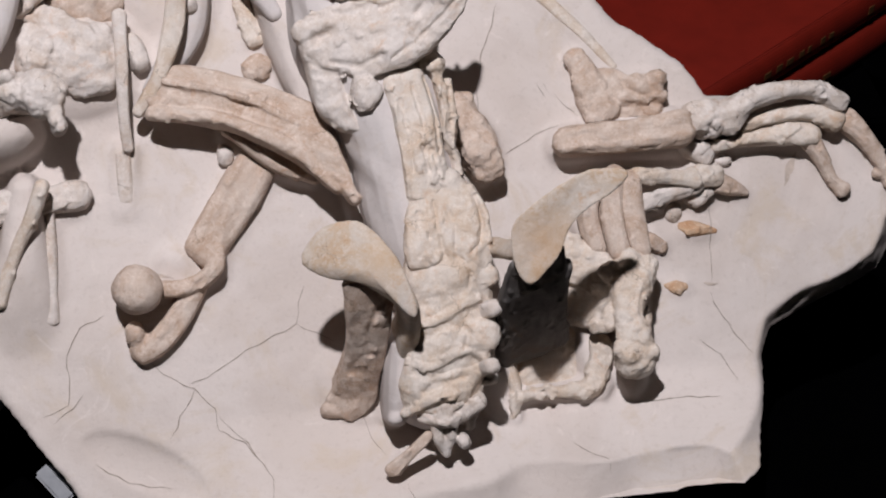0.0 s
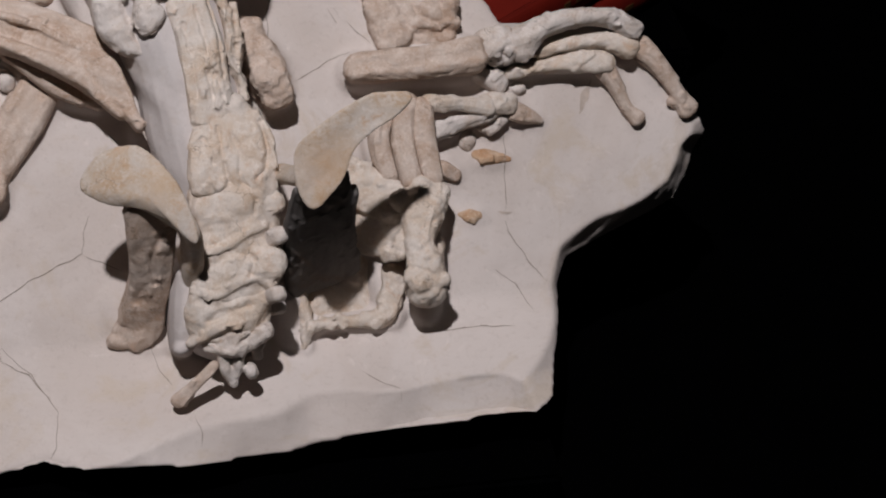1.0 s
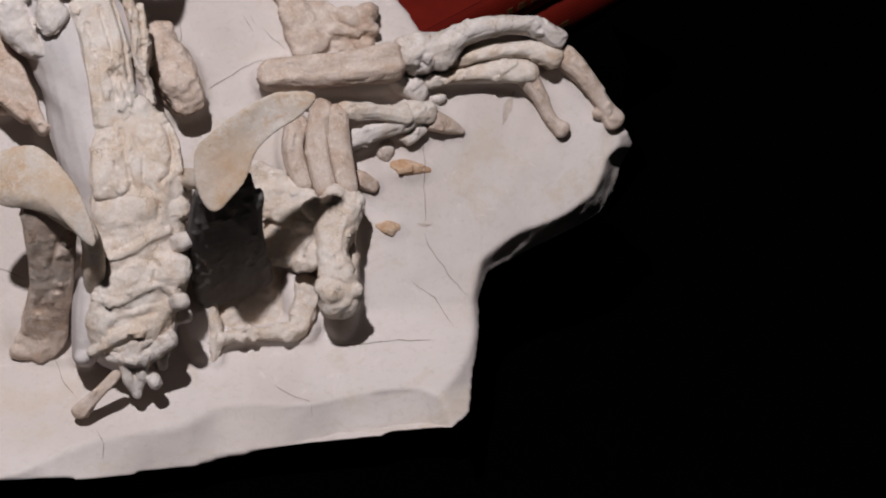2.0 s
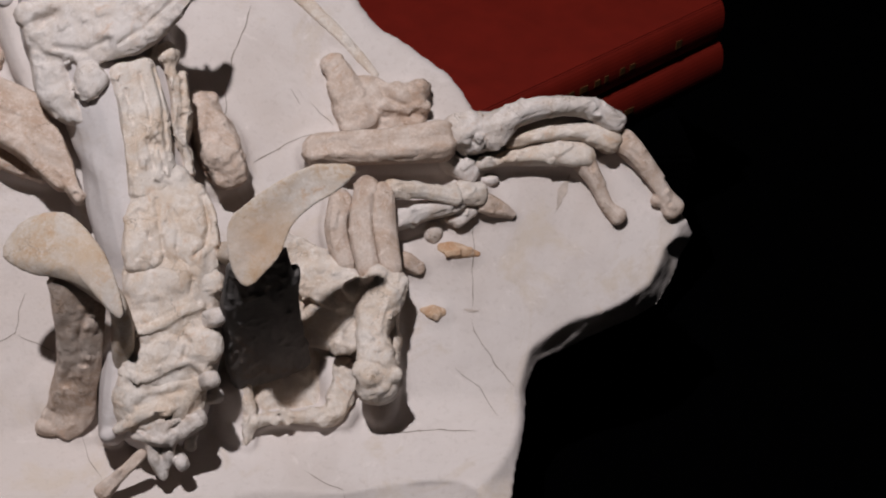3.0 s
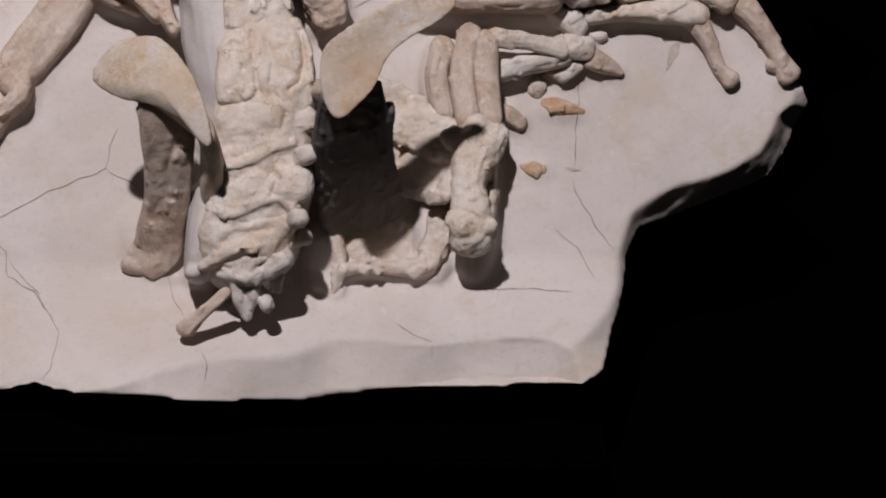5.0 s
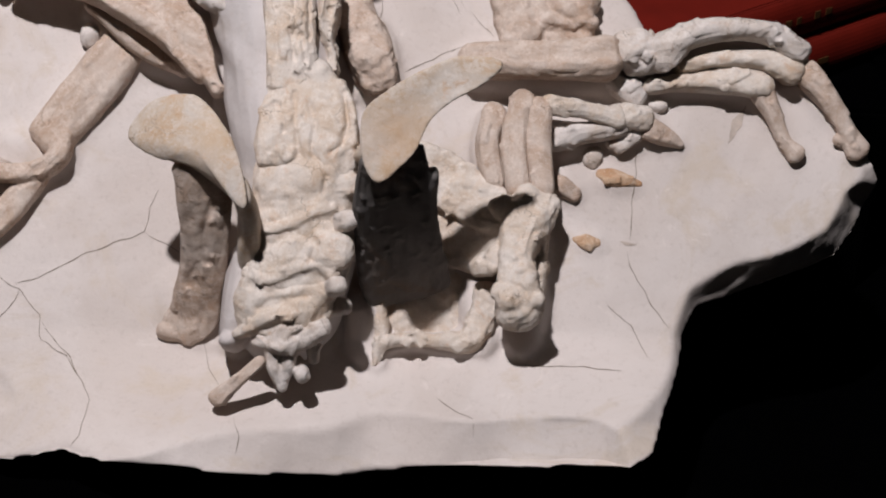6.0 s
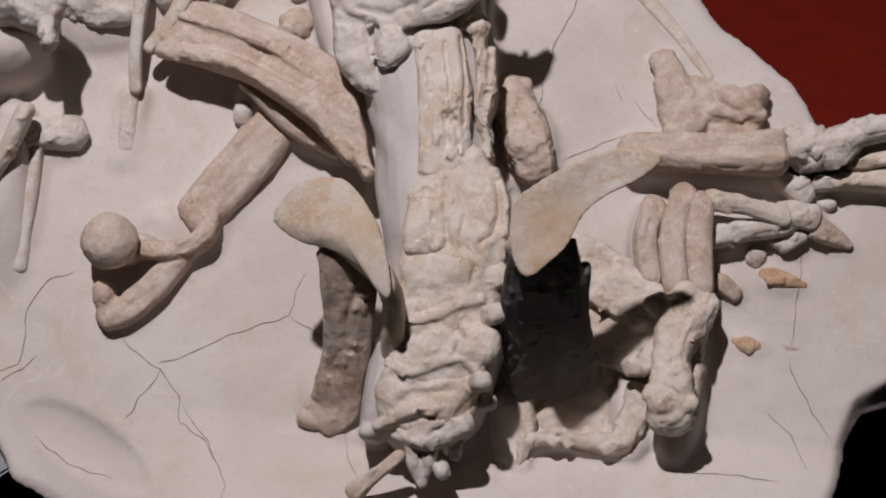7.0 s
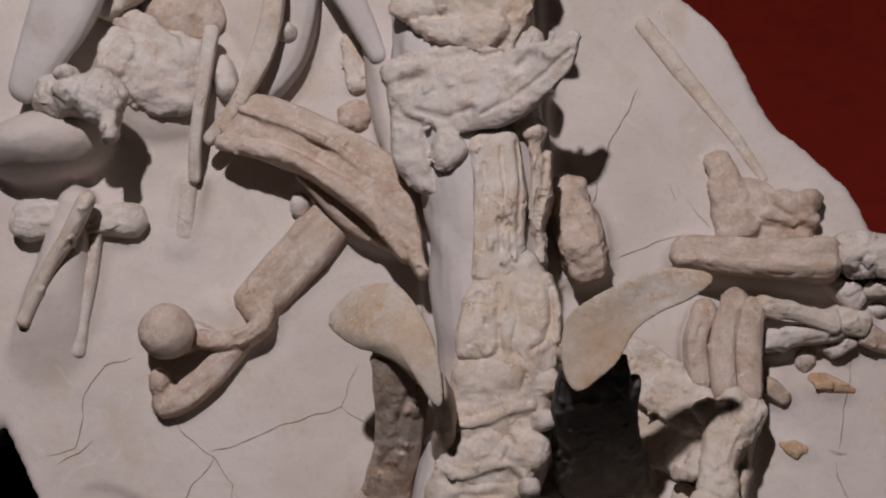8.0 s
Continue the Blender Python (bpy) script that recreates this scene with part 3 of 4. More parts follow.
for name, shaft, lip, extra, cuts in (
    ("vertebra", [(-0.1400, -0.0230, 0.0720, 0.0335, 0.019), (-0.1395, -0.0400, 0.0700, 0.0325, 0.019), (-0.1400, -0.0600, 0.0680, 0.0320, 0.017)],
     [(-0.1720, -0.0630, 0.0740, 0.004, 0.006), (-0.1590, -0.0650, 0.0810, 0.004, 0.005), (-0.1456, -0.0600, 0.0830, 0.0045, 0.005), (-0.1325, -0.0520, 0.0840, 0.0045, 0.005), (-0.1207, -0.0485, 0.0810, 0.004, 0.006)],
     [[(-0.1310, -0.0345, 0.0790, 0.008, 0.009), (-0.1120, -0.0330, 0.0780, 0.009, 0.010)]],
     [(0.0015, 0.005, (-0.165, -0.050, -0.145, -0.046, -0.128, -0.040)), (0.002, 0.0015, (-0.126, -0.030, -0.128, -0.042, -0.122, -0.046))]),
    ("vertebra", [(-0.1395, -0.0500, 0.0650, 0.0315, 0.019), (-0.1385, -0.0720, 0.0660, 0.0315, 0.020), (-0.1420, -0.0920, 0.0640, 0.0310, 0.018)],
     [(-0.1730, -0.0915, 0.0700, 0.004, 0.006), (-0.1580, -0.0955, 0.0770, 0.004, 0.005), (-0.1431, -0.0890, 0.0800, 0.005, 0.006), (-0.1297, -0.0840, 0.0800, 0.005, 0.006), (-0.1186, -0.0915, 0.0780, 0.005, 0.006)],
     [[(-0.1300, -0.0745, 0.0800, 0.012, 0.009), (-0.1150, -0.0765, 0.0810, 0.012, 0.010)]],
     [(0.0028, 0.0040, (-0.170, -0.0715, -0.157, -0.0735, -0.146, -0.068, -0.133, -0.060)), (0.004, 0.003, (-0.136, -0.066, -0.130, -0.074, -0.132, -0.082))]),
    ("vertebra", [(-0.1420, -0.0820, 0.0600, 0.0300, 0.021), (-0.1490, -0.1040, 0.0600, 0.0310, 0.021), (-0.1560, -0.1190, 0.0560, 0.0290, 0.018)],
     [(-0.1760, -0.1285, 0.0560, 0.004, 0.009), (-0.1680, -0.1245, 0.0640, 0.0045, 0.008), (-0.1546, -0.1185, 0.0730, 0.005, 0.007), (-0.1409, -0.1155, 0.0730, 0.005, 0.007), (-0.1289, -0.1075, 0.0690, 0.005, 0.007)],
     [[(-0.1330, -0.0985, 0.0700, 0.008, 0.009), (-0.1230, -0.1010, 0.0700, 0.007, 0.009)]],
     [(0.0030, 0.0042, (-0.170, -0.1000, -0.157, -0.1035, -0.144, -0.097, -0.131, -0.092)), (0.003, 0.003, (-0.165, -0.114, -0.148, -0.108, -0.136, -0.106))]),
):
    bone(name, [shaft, lip, *extra], BONE, "cream trunk vertebra with worn lips and side processes", 0.0010, 0.6, cuts=cuts)
for rows in (
    [(-0.1200, -0.0590, 0.0660, 0.0075, 0.0075), (-0.1110, -0.0570, 0.0880, 0.0066, 0.0066)],
    [(-0.1230, -0.1010, 0.0600, 0.006, 0.007), (-0.1148, -0.0990, 0.0880, 0.0060, 0.0060)],
    [(-0.1230, -0.1090, 0.0440, 0.006, 0.007), (-0.1120, -0.1080, 0.0560, 0.0060, 0.0060)],
):
    bone("side_process", [rows], GREY, "broken stump of a side process", 0.0010, 0.6)
bone("tail_vertebra", [
    [(-0.1640, -0.1330, 0.0580, 0.005, 0.006), (-0.1510, -0.1335, 0.0660, 0.009, 0.008), (-0.1390, -0.1330, 0.0640, 0.007, 0.008), (-0.1245, -0.1252, 0.0720, 0.0062, 0.007)],
    [(-0.1560, -0.1380, 0.0600, 0.005, 0.006), (-0.1545, -0.1500, 0.0560, 0.0045, 0.006), (-0.1490, -0.1610, 0.0500, 0.004, 0.006)],
    [(-0.1430, -0.1390, 0.0600, 0.0045, 0.006), (-0.1460, -0.1520, 0.0540, 0.0045, 0.006), (-0.1485, -0.1610, 0.0500, 0.0035, 0.005)],
    [(-0.1390, -0.1460, 0.0440, 0.005, 0.006), (-0.1356, -0.1540, 0.0600, 0.0050, 0.005)],
    [(-0.1620, -0.1290, 0.0640, 0.003, 0.004), (-0.1500, -0.1262, 0.0710, 0.004, 0.004), (-0.1390, -0.1248, 0.0700, 0.003, 0.004)],
    [(-0.1520, -0.1320, 0.0250, 0.010, 0.010), (-0.1520, -0.1330, 0.0560, 0.008, 0.009)],
    [(-0.1310, -0.1300, 0.0560, 0.005, 0.006), (-0.1290, -0.1420, 0.0500, 0.005, 0.006)],
], GREY, "small tail vertebra with forked processes", 0.0010, 0.6)
bone("tail_process", [[(-0.1630, -0.1470, 0.0630, 0.0042, 0.0045), (-0.1782, -0.1612, 0.0570, 0.0048, 0.005), (-0.1905, -0.1712, 0.0510, 0.0058, 0.005)]], TAN, "short tan rod of tail bone", 0.0010, 0.6)

# ---- pelvis ----
hip_blade([
    (-0.0204, 0.0303, 0.165), (-0.0337, 0.0345, 0.164), (-0.0532, 0.0324, 0.162), (-0.0753, 0.0219, 0.160), (-0.0925, 0.0110, 0.157), (-0.1038, -0.0010, 0.153), (-0.1042, -0.0203, 0.148),
    (-0.0995, -0.0362, 0.145), (-0.0914, -0.0423, 0.145), (-0.0804, -0.0343, 0.147), (-0.0699, -0.0228, 0.150), (-0.0615, -0.0044, 0.154), (-0.0478, 0.0077, 0.158), (-0.0323, 0.0172, 0.162),
], -0.003, 0.0022, [
    [(-0.1040, -0.0120, 0.0750, 0.008, 0.007), (-0.0970, -0.0160, 0.1100, 0.008, 0.006), (-0.0920, -0.0180, 0.1440, 0.008, 0.004)],
], "thin flaring hip blade of cream bone with warm brown centre")
hip_blade([
    (-0.2497, -0.0155, 0.110), (-0.2460, -0.0025, 0.112), (-0.2322, 0.0094, 0.116), (-0.2113, 0.0127, 0.120), (-0.1980, 0.0042, 0.124), (-0.1868, -0.0114, 0.128), (-0.1780, -0.0300, 0.130),
    (-0.1728, -0.0484, 0.130), (-0.1732, -0.0593, 0.128), (-0.1804, -0.0554, 0.127), (-0.1915, -0.0431, 0.124), (-0.2028, -0.0356, 0.121), (-0.2157, -0.0308, 0.117), (-0.2321, -0.0272, 0.113),
], 0.004, 0.0020, [
    [(-0.2310, -0.0190, 0.1050, 0.004, 0.005), (-0.2140, -0.0245, 0.1070, 0.006, 0.008), (-0.1980, -0.0320, 0.1110, 0.006, 0.009), (-0.1840, -0.0440, 0.1150, 0.005, 0.009), (-0.1760, -0.0540, 0.1190, 0.003, 0.006)],
    [(-0.1767, -0.0472, 0.1200, 0.006, 0.010), (-0.1737, -0.0578, 0.0850, 0.007, 0.018), (-0.1729, -0.0731, 0.0500, 0.009, 0.020)],
], "thin flaring hip blade standing clear of the slab")
# post spread out to the backbone; its dark colour paints the blade's shade
bone("shaded_support", [
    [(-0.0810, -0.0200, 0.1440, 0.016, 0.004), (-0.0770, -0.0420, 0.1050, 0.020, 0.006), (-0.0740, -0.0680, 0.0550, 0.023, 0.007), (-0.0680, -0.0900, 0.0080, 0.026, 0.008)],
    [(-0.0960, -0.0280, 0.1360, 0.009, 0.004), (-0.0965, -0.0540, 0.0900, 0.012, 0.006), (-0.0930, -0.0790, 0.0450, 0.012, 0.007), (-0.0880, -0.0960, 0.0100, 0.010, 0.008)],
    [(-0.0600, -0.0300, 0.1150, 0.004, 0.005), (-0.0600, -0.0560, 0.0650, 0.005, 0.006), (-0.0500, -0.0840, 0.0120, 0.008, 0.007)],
], SHADED, "support under the hip blade, coloured dark for the shade there", 0.0014, 1.0)
bone("ischium", [
    [(-0.2020, -0.0300, 0.1080, 0.0200, 0.006), (-0.2020, -0.0640, 0.0700, 0.0165, 0.008), (-0.2046, -0.0890, 0.0400, 0.0160, 0.009), (-0.2110, -0.1120, 0.0140, 0.0170, 0.009), (-0.2190, -0.1220, 0.0060, 0.0150, 0.008)],
    ((-0.2262, -0.1230, 0.0060), (0.010, 0.008, 0.008), 20),
], TAN, "flat shaded seat bone below the hip blade", 0.0012, 0.7, cuts=[(0.0025, 0.0018, (-0.196, -0.050, -0.203, -0.068, -0.200, -0.085)), (0.003, 0.005, (-0.212, -0.060, -0.214, -0.095))])
bone("pubis", [
    [(-0.0700, 0.0020, 0.0240, 0.010, 0.005), (-0.0495, -0.0150, 0.0230, 0.018, 0.005), (-0.0227, -0.0320, 0.0240, 0.018, 0.007), (0.0000, -0.0420, 0.0260, 0.014, 0.009)],
    [(-0.0660, -0.0450, 0.0080, 0.014, 0.006), (-0.0350, -0.0580, 0.0140, 0.019, 0.007), (-0.0030, -0.0600, 0.0220, 0.016, 0.010)],
    [(-0.0890, -0.1410, 0.0120, 0.004, 0.006), (-0.0852, -0.1285, 0.0150, 0.0045, 0.006), (-0.0674, -0.1240, 0.0180, 0.0045, 0.006), (-0.0474, -0.1252, 0.0180, 0.005, 0.007), (-0.0280, -0.1225, 0.0180, 0.009, 0.009), (-0.0200, -0.1080, 0.0140, 0.010, 0.010), (-0.0170, -0.0900, 0.0120, 0.010, 0.012)],
    [(-0.0960, -0.0700, 0.0100, 0.004, 0.012), (-0.0890, -0.1040, 0.0080, 0.005, 0.010), (-0.0860, -0.1260, 0.0080, 0.005, 0.008)],
    ((-0.0541, -0.0938, 0.0000), (0.040, 0.045, 0.008), 0),
], BONE, "hollow basin of thin bone in the shade of the hip blade", 0.0012, 0.9)

# ---- hind foot beside the pelvis ----
bone("heel_bone", [
    [(0.0128, -0.0310, 0.0300, 0.018, 0.014), (0.0046, -0.0485, 0.0380, 0.016, 0.015), (0.0010, -0.0686, 0.0420, 0.011, 0.015), (0.0018, -0.0886, 0.0460, 0.0125, 0.016), (0.0021, -0.1052, 0.0480, 0.0165, 0.014)],
    ((-0.0036, -0.0988, 0.0560), (0.012, 0.010, 0.009), 0), ((0.0096, -0.1000, 0.0540), (0.010, 0.008, 0.009), 0), [(-0.0230, -0.0746, 0.0320, 0.008, 0.010), (-0.0152, -0.0720, 0.0340, 0.008, 0.012), (-0.0008, -0.0620, 0.0320, 0.009, 0.012)],
    ((0.0189, -0.0400, 0.0320), (0.007, 0.011, 0.010), 0), ((-0.0049, -0.0363, 0.0360), (0.014, 0.010, 0.009), 0),
    [(0.0107, -0.0486, 0.0140, 0.013, 0.018), (0.0073, -0.0951, 0.0160, 0.013, 0.020)],
], BONE, "stout heel bone with knobbed end", 0.0012, 1.1)
for rows in (
    [(-0.0173, 0.0289, 0.0220, 0.009, 0.010), (-0.0212, 0.0094, 0.0220, 0.008, 0.011), (-0.0164, -0.0167, 0.0200, 0.008, 0.012)],
    [(0.0017, 0.0376, 0.0300, 0.010, 0.010), (-0.0040, 0.0127, 0.0280, 0.0095, 0.012), (-0.0002, -0.0193, 0.0260, 0.010, 0.014)],
    [(0.0138, 0.0348, 0.0300, 0.008, 0.010), (0.0131, 0.0088, 0.0270, 0.0095, 0.012), (0.0152, -0.0202, 0.0260, 0.009, 0.014)],
):
    bone("foot_bone", [rows], TAN, "tan parallel foot bone", 0.0011, 0.8)
bone("toe_bone", [[(0.0192, 0.0377, 0.0300, 0.007, 0.008), (0.0420, 0.0353, 0.0270, 0.006, 0.008), (0.0654, 0.0320, 0.0220, 0.008, 0.009)], ((0.0655, 0.0349, 0.0220), (0.008, 0.008, 0.008), 0)], BONE, "long toe bone", 0.0011)
bone("toe_bone", [[(0.0253, 0.0166, 0.0140, 0.008, 0.010), (0.0458, 0.0218, 0.0150, 0.007, 0.010), (0.0686, 0.0276, 0.0150, 0.008, 0.010)]], GREY, "long toe bone", 0.0011)
bone("toe_bone", [[(0.0724, 0.0347, 0.0180, 0.009, 0.009), (0.0853, 0.0330, 0.0150, 0.009, 0.008)]], BONE, "short toe bone", 0.0011)
bone("toe_bone", [[(0.0705, 0.0153, 0.0080, 0.006, 0.007), (0.0798, 0.0225, 0.0100, 0.006, 0.007)], [(0.0655, 0.0186, 0.0080, 0.006, 0.006), (0.0715, 0.0254, 0.0100, 0.006, 0.006)]], GREY, "short toe bone", 0.0010)
bone("toe_claw", [[(0.0895, 0.0284, 0.0100, 0.008, 0.008), (0.1013, 0.0238, 0.0070, 0.006, 0.006), (0.1115, 0.0196, 0.0040, 0.003, 0.004)]], TAN, "pointed toe claw", 0.0010, 0.7)
bone("bone_chip", [[(0.0570, -0.0038, 0.0020, 0.004, 0.003), (0.0680, -0.0060, 0.0030, 0.007, 0.005), (0.0850, -0.0087, 0.0010, 0.003, 0.003)]], RUST, "flat flaked bone chip", 0.0010)
bone("bone_chip", [[(0.0301, -0.0125, 0.0060, 0.007, 0.008), (0.0398, -0.0184, 0.0040, 0.006, 0.006)]], TAN, "rounded bone chip", 0.0010, 0.8)
bone("bone_chip", [[(0.0414, -0.0489, 0.0010, 0.003, 0.003), (0.0495, -0.0503, 0.0020, 0.006, 0.004), (0.0580, -0.0507, 0.0010, 0.004, 0.003)]], RUST, "small rusty bone chip", 0.0010)
bone("bone_chip", [((0.0529, 0.0085, 0.0030), (0.007, 0.009, 0.006), 0)], GREY, "small pale bone chip", 0.0010, 0.6)
bone("bone_chip", [((0.0965, 0.0461, 0.0020), (0.008, 0.005, 0.006), 0)], GREY, "small pale bone chip", 0.0010, 0.6)

# ---- fore limb ----
bone("forearm_bone", [[(-0.0325, 0.0675, 0.0230, 0.0115, 0.012), (-0.0118, 0.0672, 0.0250, 0.0122, 0.013), (0.0246, 0.0690, 0.0260, 0.0128, 0.013), (0.0560, 0.0725, 0.0260, 0.0145, 0.014)]], TAN, "stout tan forearm bone", 0.0011, 0.8)
bone("wrist_bone", [((0.0746, 0.0786, 0.0220), (0.019, 0.014, 0.016), 10), ((0.0849, 0.0762, 0.0220), (0.010, 0.016, 0.014), 0), ((0.0813, 0.0677, 0.0180), (0.012, 0.006, 0.01), 20)], GREY, "blocky cluster of wrist bones", 0.0011, 1.3)
bone("wrist_bone", [[(0.0618, 0.0605, 0.0100, 0.007, 0.010), (0.0797, 0.0516, 0.0070, 0.009, 0.009)]], GREY, "small angular wrist bone", 0.0010)
bone("hand_bone", [[(0.0949, 0.0772, 0.0240, 0.013, 0.014), (0.1093, 0.0894, 0.0260, 0.009, 0.012), (0.1387, 0.0959, 0.0260, 0.0065, 0.011), (0.1687, 0.0953, 0.0240, 0.008, 0.011), (0.1889, 0.0844, 0.0180, 0.010, 0.010)]], GREY, "long arched hand bone", 0.0011)
bone("hand_bone", [[(0.1093, 0.0706, 0.0140, 0.006, 0.010), (0.1366, 0.0778, 0.0150, 0.006, 0.010), (0.1662, 0.0788, 0.0150, 0.007, 0.010), (0.1856, 0.0714, 0.0130, 0.010, 0.010)]], BONE, "long hand bone", 0.0011)
bone("hand_bone", [[(0.0889, 0.0574, 0.0100, 0.006, 0.009), (0.1158, 0.0623, 0.0120, 0.0055, 0.009), (0.1454, 0.0641, 0.0120, 0.008, 0.010), (0.1646, 0.0619, 0.0110, 0.010, 0.010)]], BONE, "long hand bone", 0.0011)
bone("finger_bone", [[(0.1648, 0.0591, 0.0100, 0.009, 0.009), (0.1754, 0.0406, 0.0080, 0.006, 0.007), (0.1834, 0.0251, 0.0050, 0.005, 0.006), (0.1915, 0.0169, 0.0040, 0.007, 0.006)]], TAN, "slender finger bone", 0.0010)
bone("finger_bone", [[(0.1971, 0.0719, 0.0100, 0.009, 0.009), (0.2119, 0.0553, 0.0090, 0.007, 0.008), (0.2237, 0.0369, 0.0060, 0.006, 0.007), (0.2337, 0.0212, 0.0040, 0.009, 0.007)], ((0.2223, 0.0279, 0.0040), (0.007, 0.006, 0.006), 0)], TAN, "slender finger bone at the slab corner", 0.0010)
bone("shoulder_fragment", [
    [(-0.0180, 0.1350, 0.0060, 0.008, 0.007), (-0.0084, 0.1120, 0.0080, 0.013, 0.009), (0.0000, 0.0880, 0.0100, 0.015, 0.009)],
    [(0.0000, 0.1100, 0.0060, 0.016, 0.007), (0.0200, 0.1060, 0.0090, 0.013, 0.009), (0.0400, 0.1060, 0.0120, 0.010, 0.010)],
    ((0.0455, 0.1130, 0.0130), (0.009, 0.008, 0.010), 0), ((0.0465, 0.1000, 0.0110), (0.007, 0.006, 0.009), 0),
    [(0.0020, 0.0980, 0.0040, 0.018, 0.007), (0.0420, 0.0950, 0.0040, 0.014, 0.009)],
], TAN, "crumbled tan upper arm fragment", 0.0011, 1.0, cuts=[(0.004, 0.004, (0.012, 0.118, 0.020, 0.106, 0.034, 0.100)), (0.003, 0.003, (0.036, 0.116, 0.040, 0.104))])
bone("collar_rod", [[(-0.0771, 0.2254, 0.0005, 0.006, 0.004), (-0.0384, 0.1841, 0.0005, 0.006, 0.005), (-0.0111, 0.1557, 0.0005, 0.005, 0.004), (0.0142, 0.1262, 0.0005, 0.003, 0.003)],
                    [(-0.0653, 0.2343, -0.0005, 0.003, 0.003), (-0.0507, 0.2008, -0.0005, 0.004, 0.003)]], BONE, "thin sunken rod of bone", 0.0010, 0.4)
bone("rib_head", [[(-0.1163, 0.0992, 0.0160, 0.012, 0.014), (-0.1066, 0.0762, 0.0200, 0.017, 0.018), (-0.0967, 0.0519, 0.0200, 0.015, 0.018)], ((-0.1024, 0.0637, 0.0300), (0.015, 0.017, 0.012), 30), ((-0.0958, 0.0493, 0.0240), (0.013, 0.010, 0.013), 0), ((-0.1106, 0.0839, 0.0220), (0.013, 0.016, 0.012), 10)], TAN, "rough wedge of bone beside the backbone", 0.0012, 2.2)

# ---- limb bones on the far side ----
bone("shin_bone", [
    [(-0.3457, 0.1171, 0.0280, 0.008, 0.006), (-0.3312, 0.1267, 0.0300, 0.0165, 0.007), (-0.2838, 0.1143, 0.0340, 0.0165, 0.008), (-0.2357, 0.0915, 0.0390, 0.0180, 0.009)],
    [(-0.2385, 0.0910, 0.0400, 0.015, 0.009), (-0.2157, 0.0596, 0.0440, 0.010, 0.009), (-0.2019, 0.0317, 0.0460, 0.004, 0.006)],
    [(-0.3479, 0.1076, 0.0300, 0.005, 0.007), (-0.2965, 0.0987, 0.0380, 0.006, 0.010), (-0.2476, 0.0741, 0.0420, 0.006, 0.010), (-0.2137, 0.0426, 0.0440, 0.005, 0.008)],
    [(-0.3374, 0.1306, 0.0360, 0.003, 0.004), (-0.2830, 0.1153, 0.0420, 0.003, 0.004), (-0.2341, 0.0899, 0.0460, 0.003, 0.004)],
], TAN, "long grooved tan limb bone", 0.0011, 0.8)
bone("shin_bone", [[(-0.2934, 0.0920, 0.0200, 0.005, 0.010), (-0.2677, 0.0804, 0.0200, 0.0125, 0.010), (-0.2451, 0.0659, 0.0180, 0.0125, 0.010), (-0.2287, 0.0536, 0.0140, 0.005, 0.009)]], TAN, "tapering tan limb bone", 0.0011, 0.8)
bone("thigh_bone", [
    [(-0.2715, 0.0677, 0.0060, 0.0165, 0.010), (-0.2927, 0.0373, 0.0060, 0.0170, 0.010), (-0.3169, 0.0030, 0.0060, 0.0160, 0.010)],
    [(-0.3049, 0.0034, 0.0100, 0.006, 0.010), (-0.3093, -0.0116, 0.0100, 0.007, 0.012), (-0.3243, -0.0216, 0.0100, 0.006, 0.009), (-0.3499, -0.0241, 0.0140, 0.007, 0.010)],
    [(-0.3212, -0.0227, 0.0050, 0.006, 0.008), (-0.3356, -0.0411, 0.0060, 0.009, 0.009), (-0.3537, -0.0612, 0.0060, 0.010, 0.010), (-0.3679, -0.0684, 0.0060, 0.010, 0.009)],
    ((-0.3712, -0.0558, 0.0080), (0.008, 0.011, 0.010), 0),
], TAN, "tan thigh bone with curved lower end", 0.0011, 0.8)
bone("femoral_head", [((-0.3680, -0.0227, 0.0300), (0.0192, 0.0192, 0.0185), 0), ((-0.3599, -0.0240, 0.0120), (0.012, 0.0121, 0.016), 0)], TAN, "round worn ball of a thigh bone", 0.0011, 0.45)
bone("pebble_bone", [((-0.2951, 0.0755, 0.0050), (0.007, 0.008, 0.007), 0)], GREY, "small rounded bone nodule", 0.0010, 0.6)
bone("rib", [[(-0.3670, 0.1840, 0.0260, 0.006, 0.005), (-0.3675, 0.1435, 0.0260, 0.005, 0.005), (-0.3684, 0.1092, 0.0200, 0.005, 0.005), (-0.3672, 0.0856, 0.0120, 0.005, 0.005)], [(-0.3715, 0.0808, 0.0060, 0.006, 0.004), (-0.3716, 0.0465, 0.0000, 0.006, 0.004)]], GREY, "slender broken rib", 0.0010, 0.4)
bone("rib", [[(-0.3324, 0.2457, 0.0450, 0.007, 0.005), (-0.3233, 0.2099, 0.0450, 0.007, 0.005), (-0.3269, 0.1711, 0.0400, 0.008, 0.005), (-0.3403, 0.1357, 0.0340, 0.006, 0.005), (-0.3574, 0.1106, 0.0260, 0.005, 0.005)]], BONE, "flat curving rib", 0.0010, 0.4)
bone("plaster_web", [[(-0.3216, 0.2638, 0.0120, 0.014, 0.012), (-0.3128, 0.2139, 0.0140, 0.015, 0.014), (-0.3189, 0.1688, 0.0120, 0.014, 0.014), (-0.3472, 0.1267, 0.0080, 0.007, 0.010)]], SUPPORT, "smooth plaster web behind the rib", 0.0016, 0.4)
bone("bone_nodule", [((-0.3158, 0.1889, 0.0260), (0.0085, 0.008, 0.009), 0)], GREY, "round bone nodule", 0.0010, 0.6)
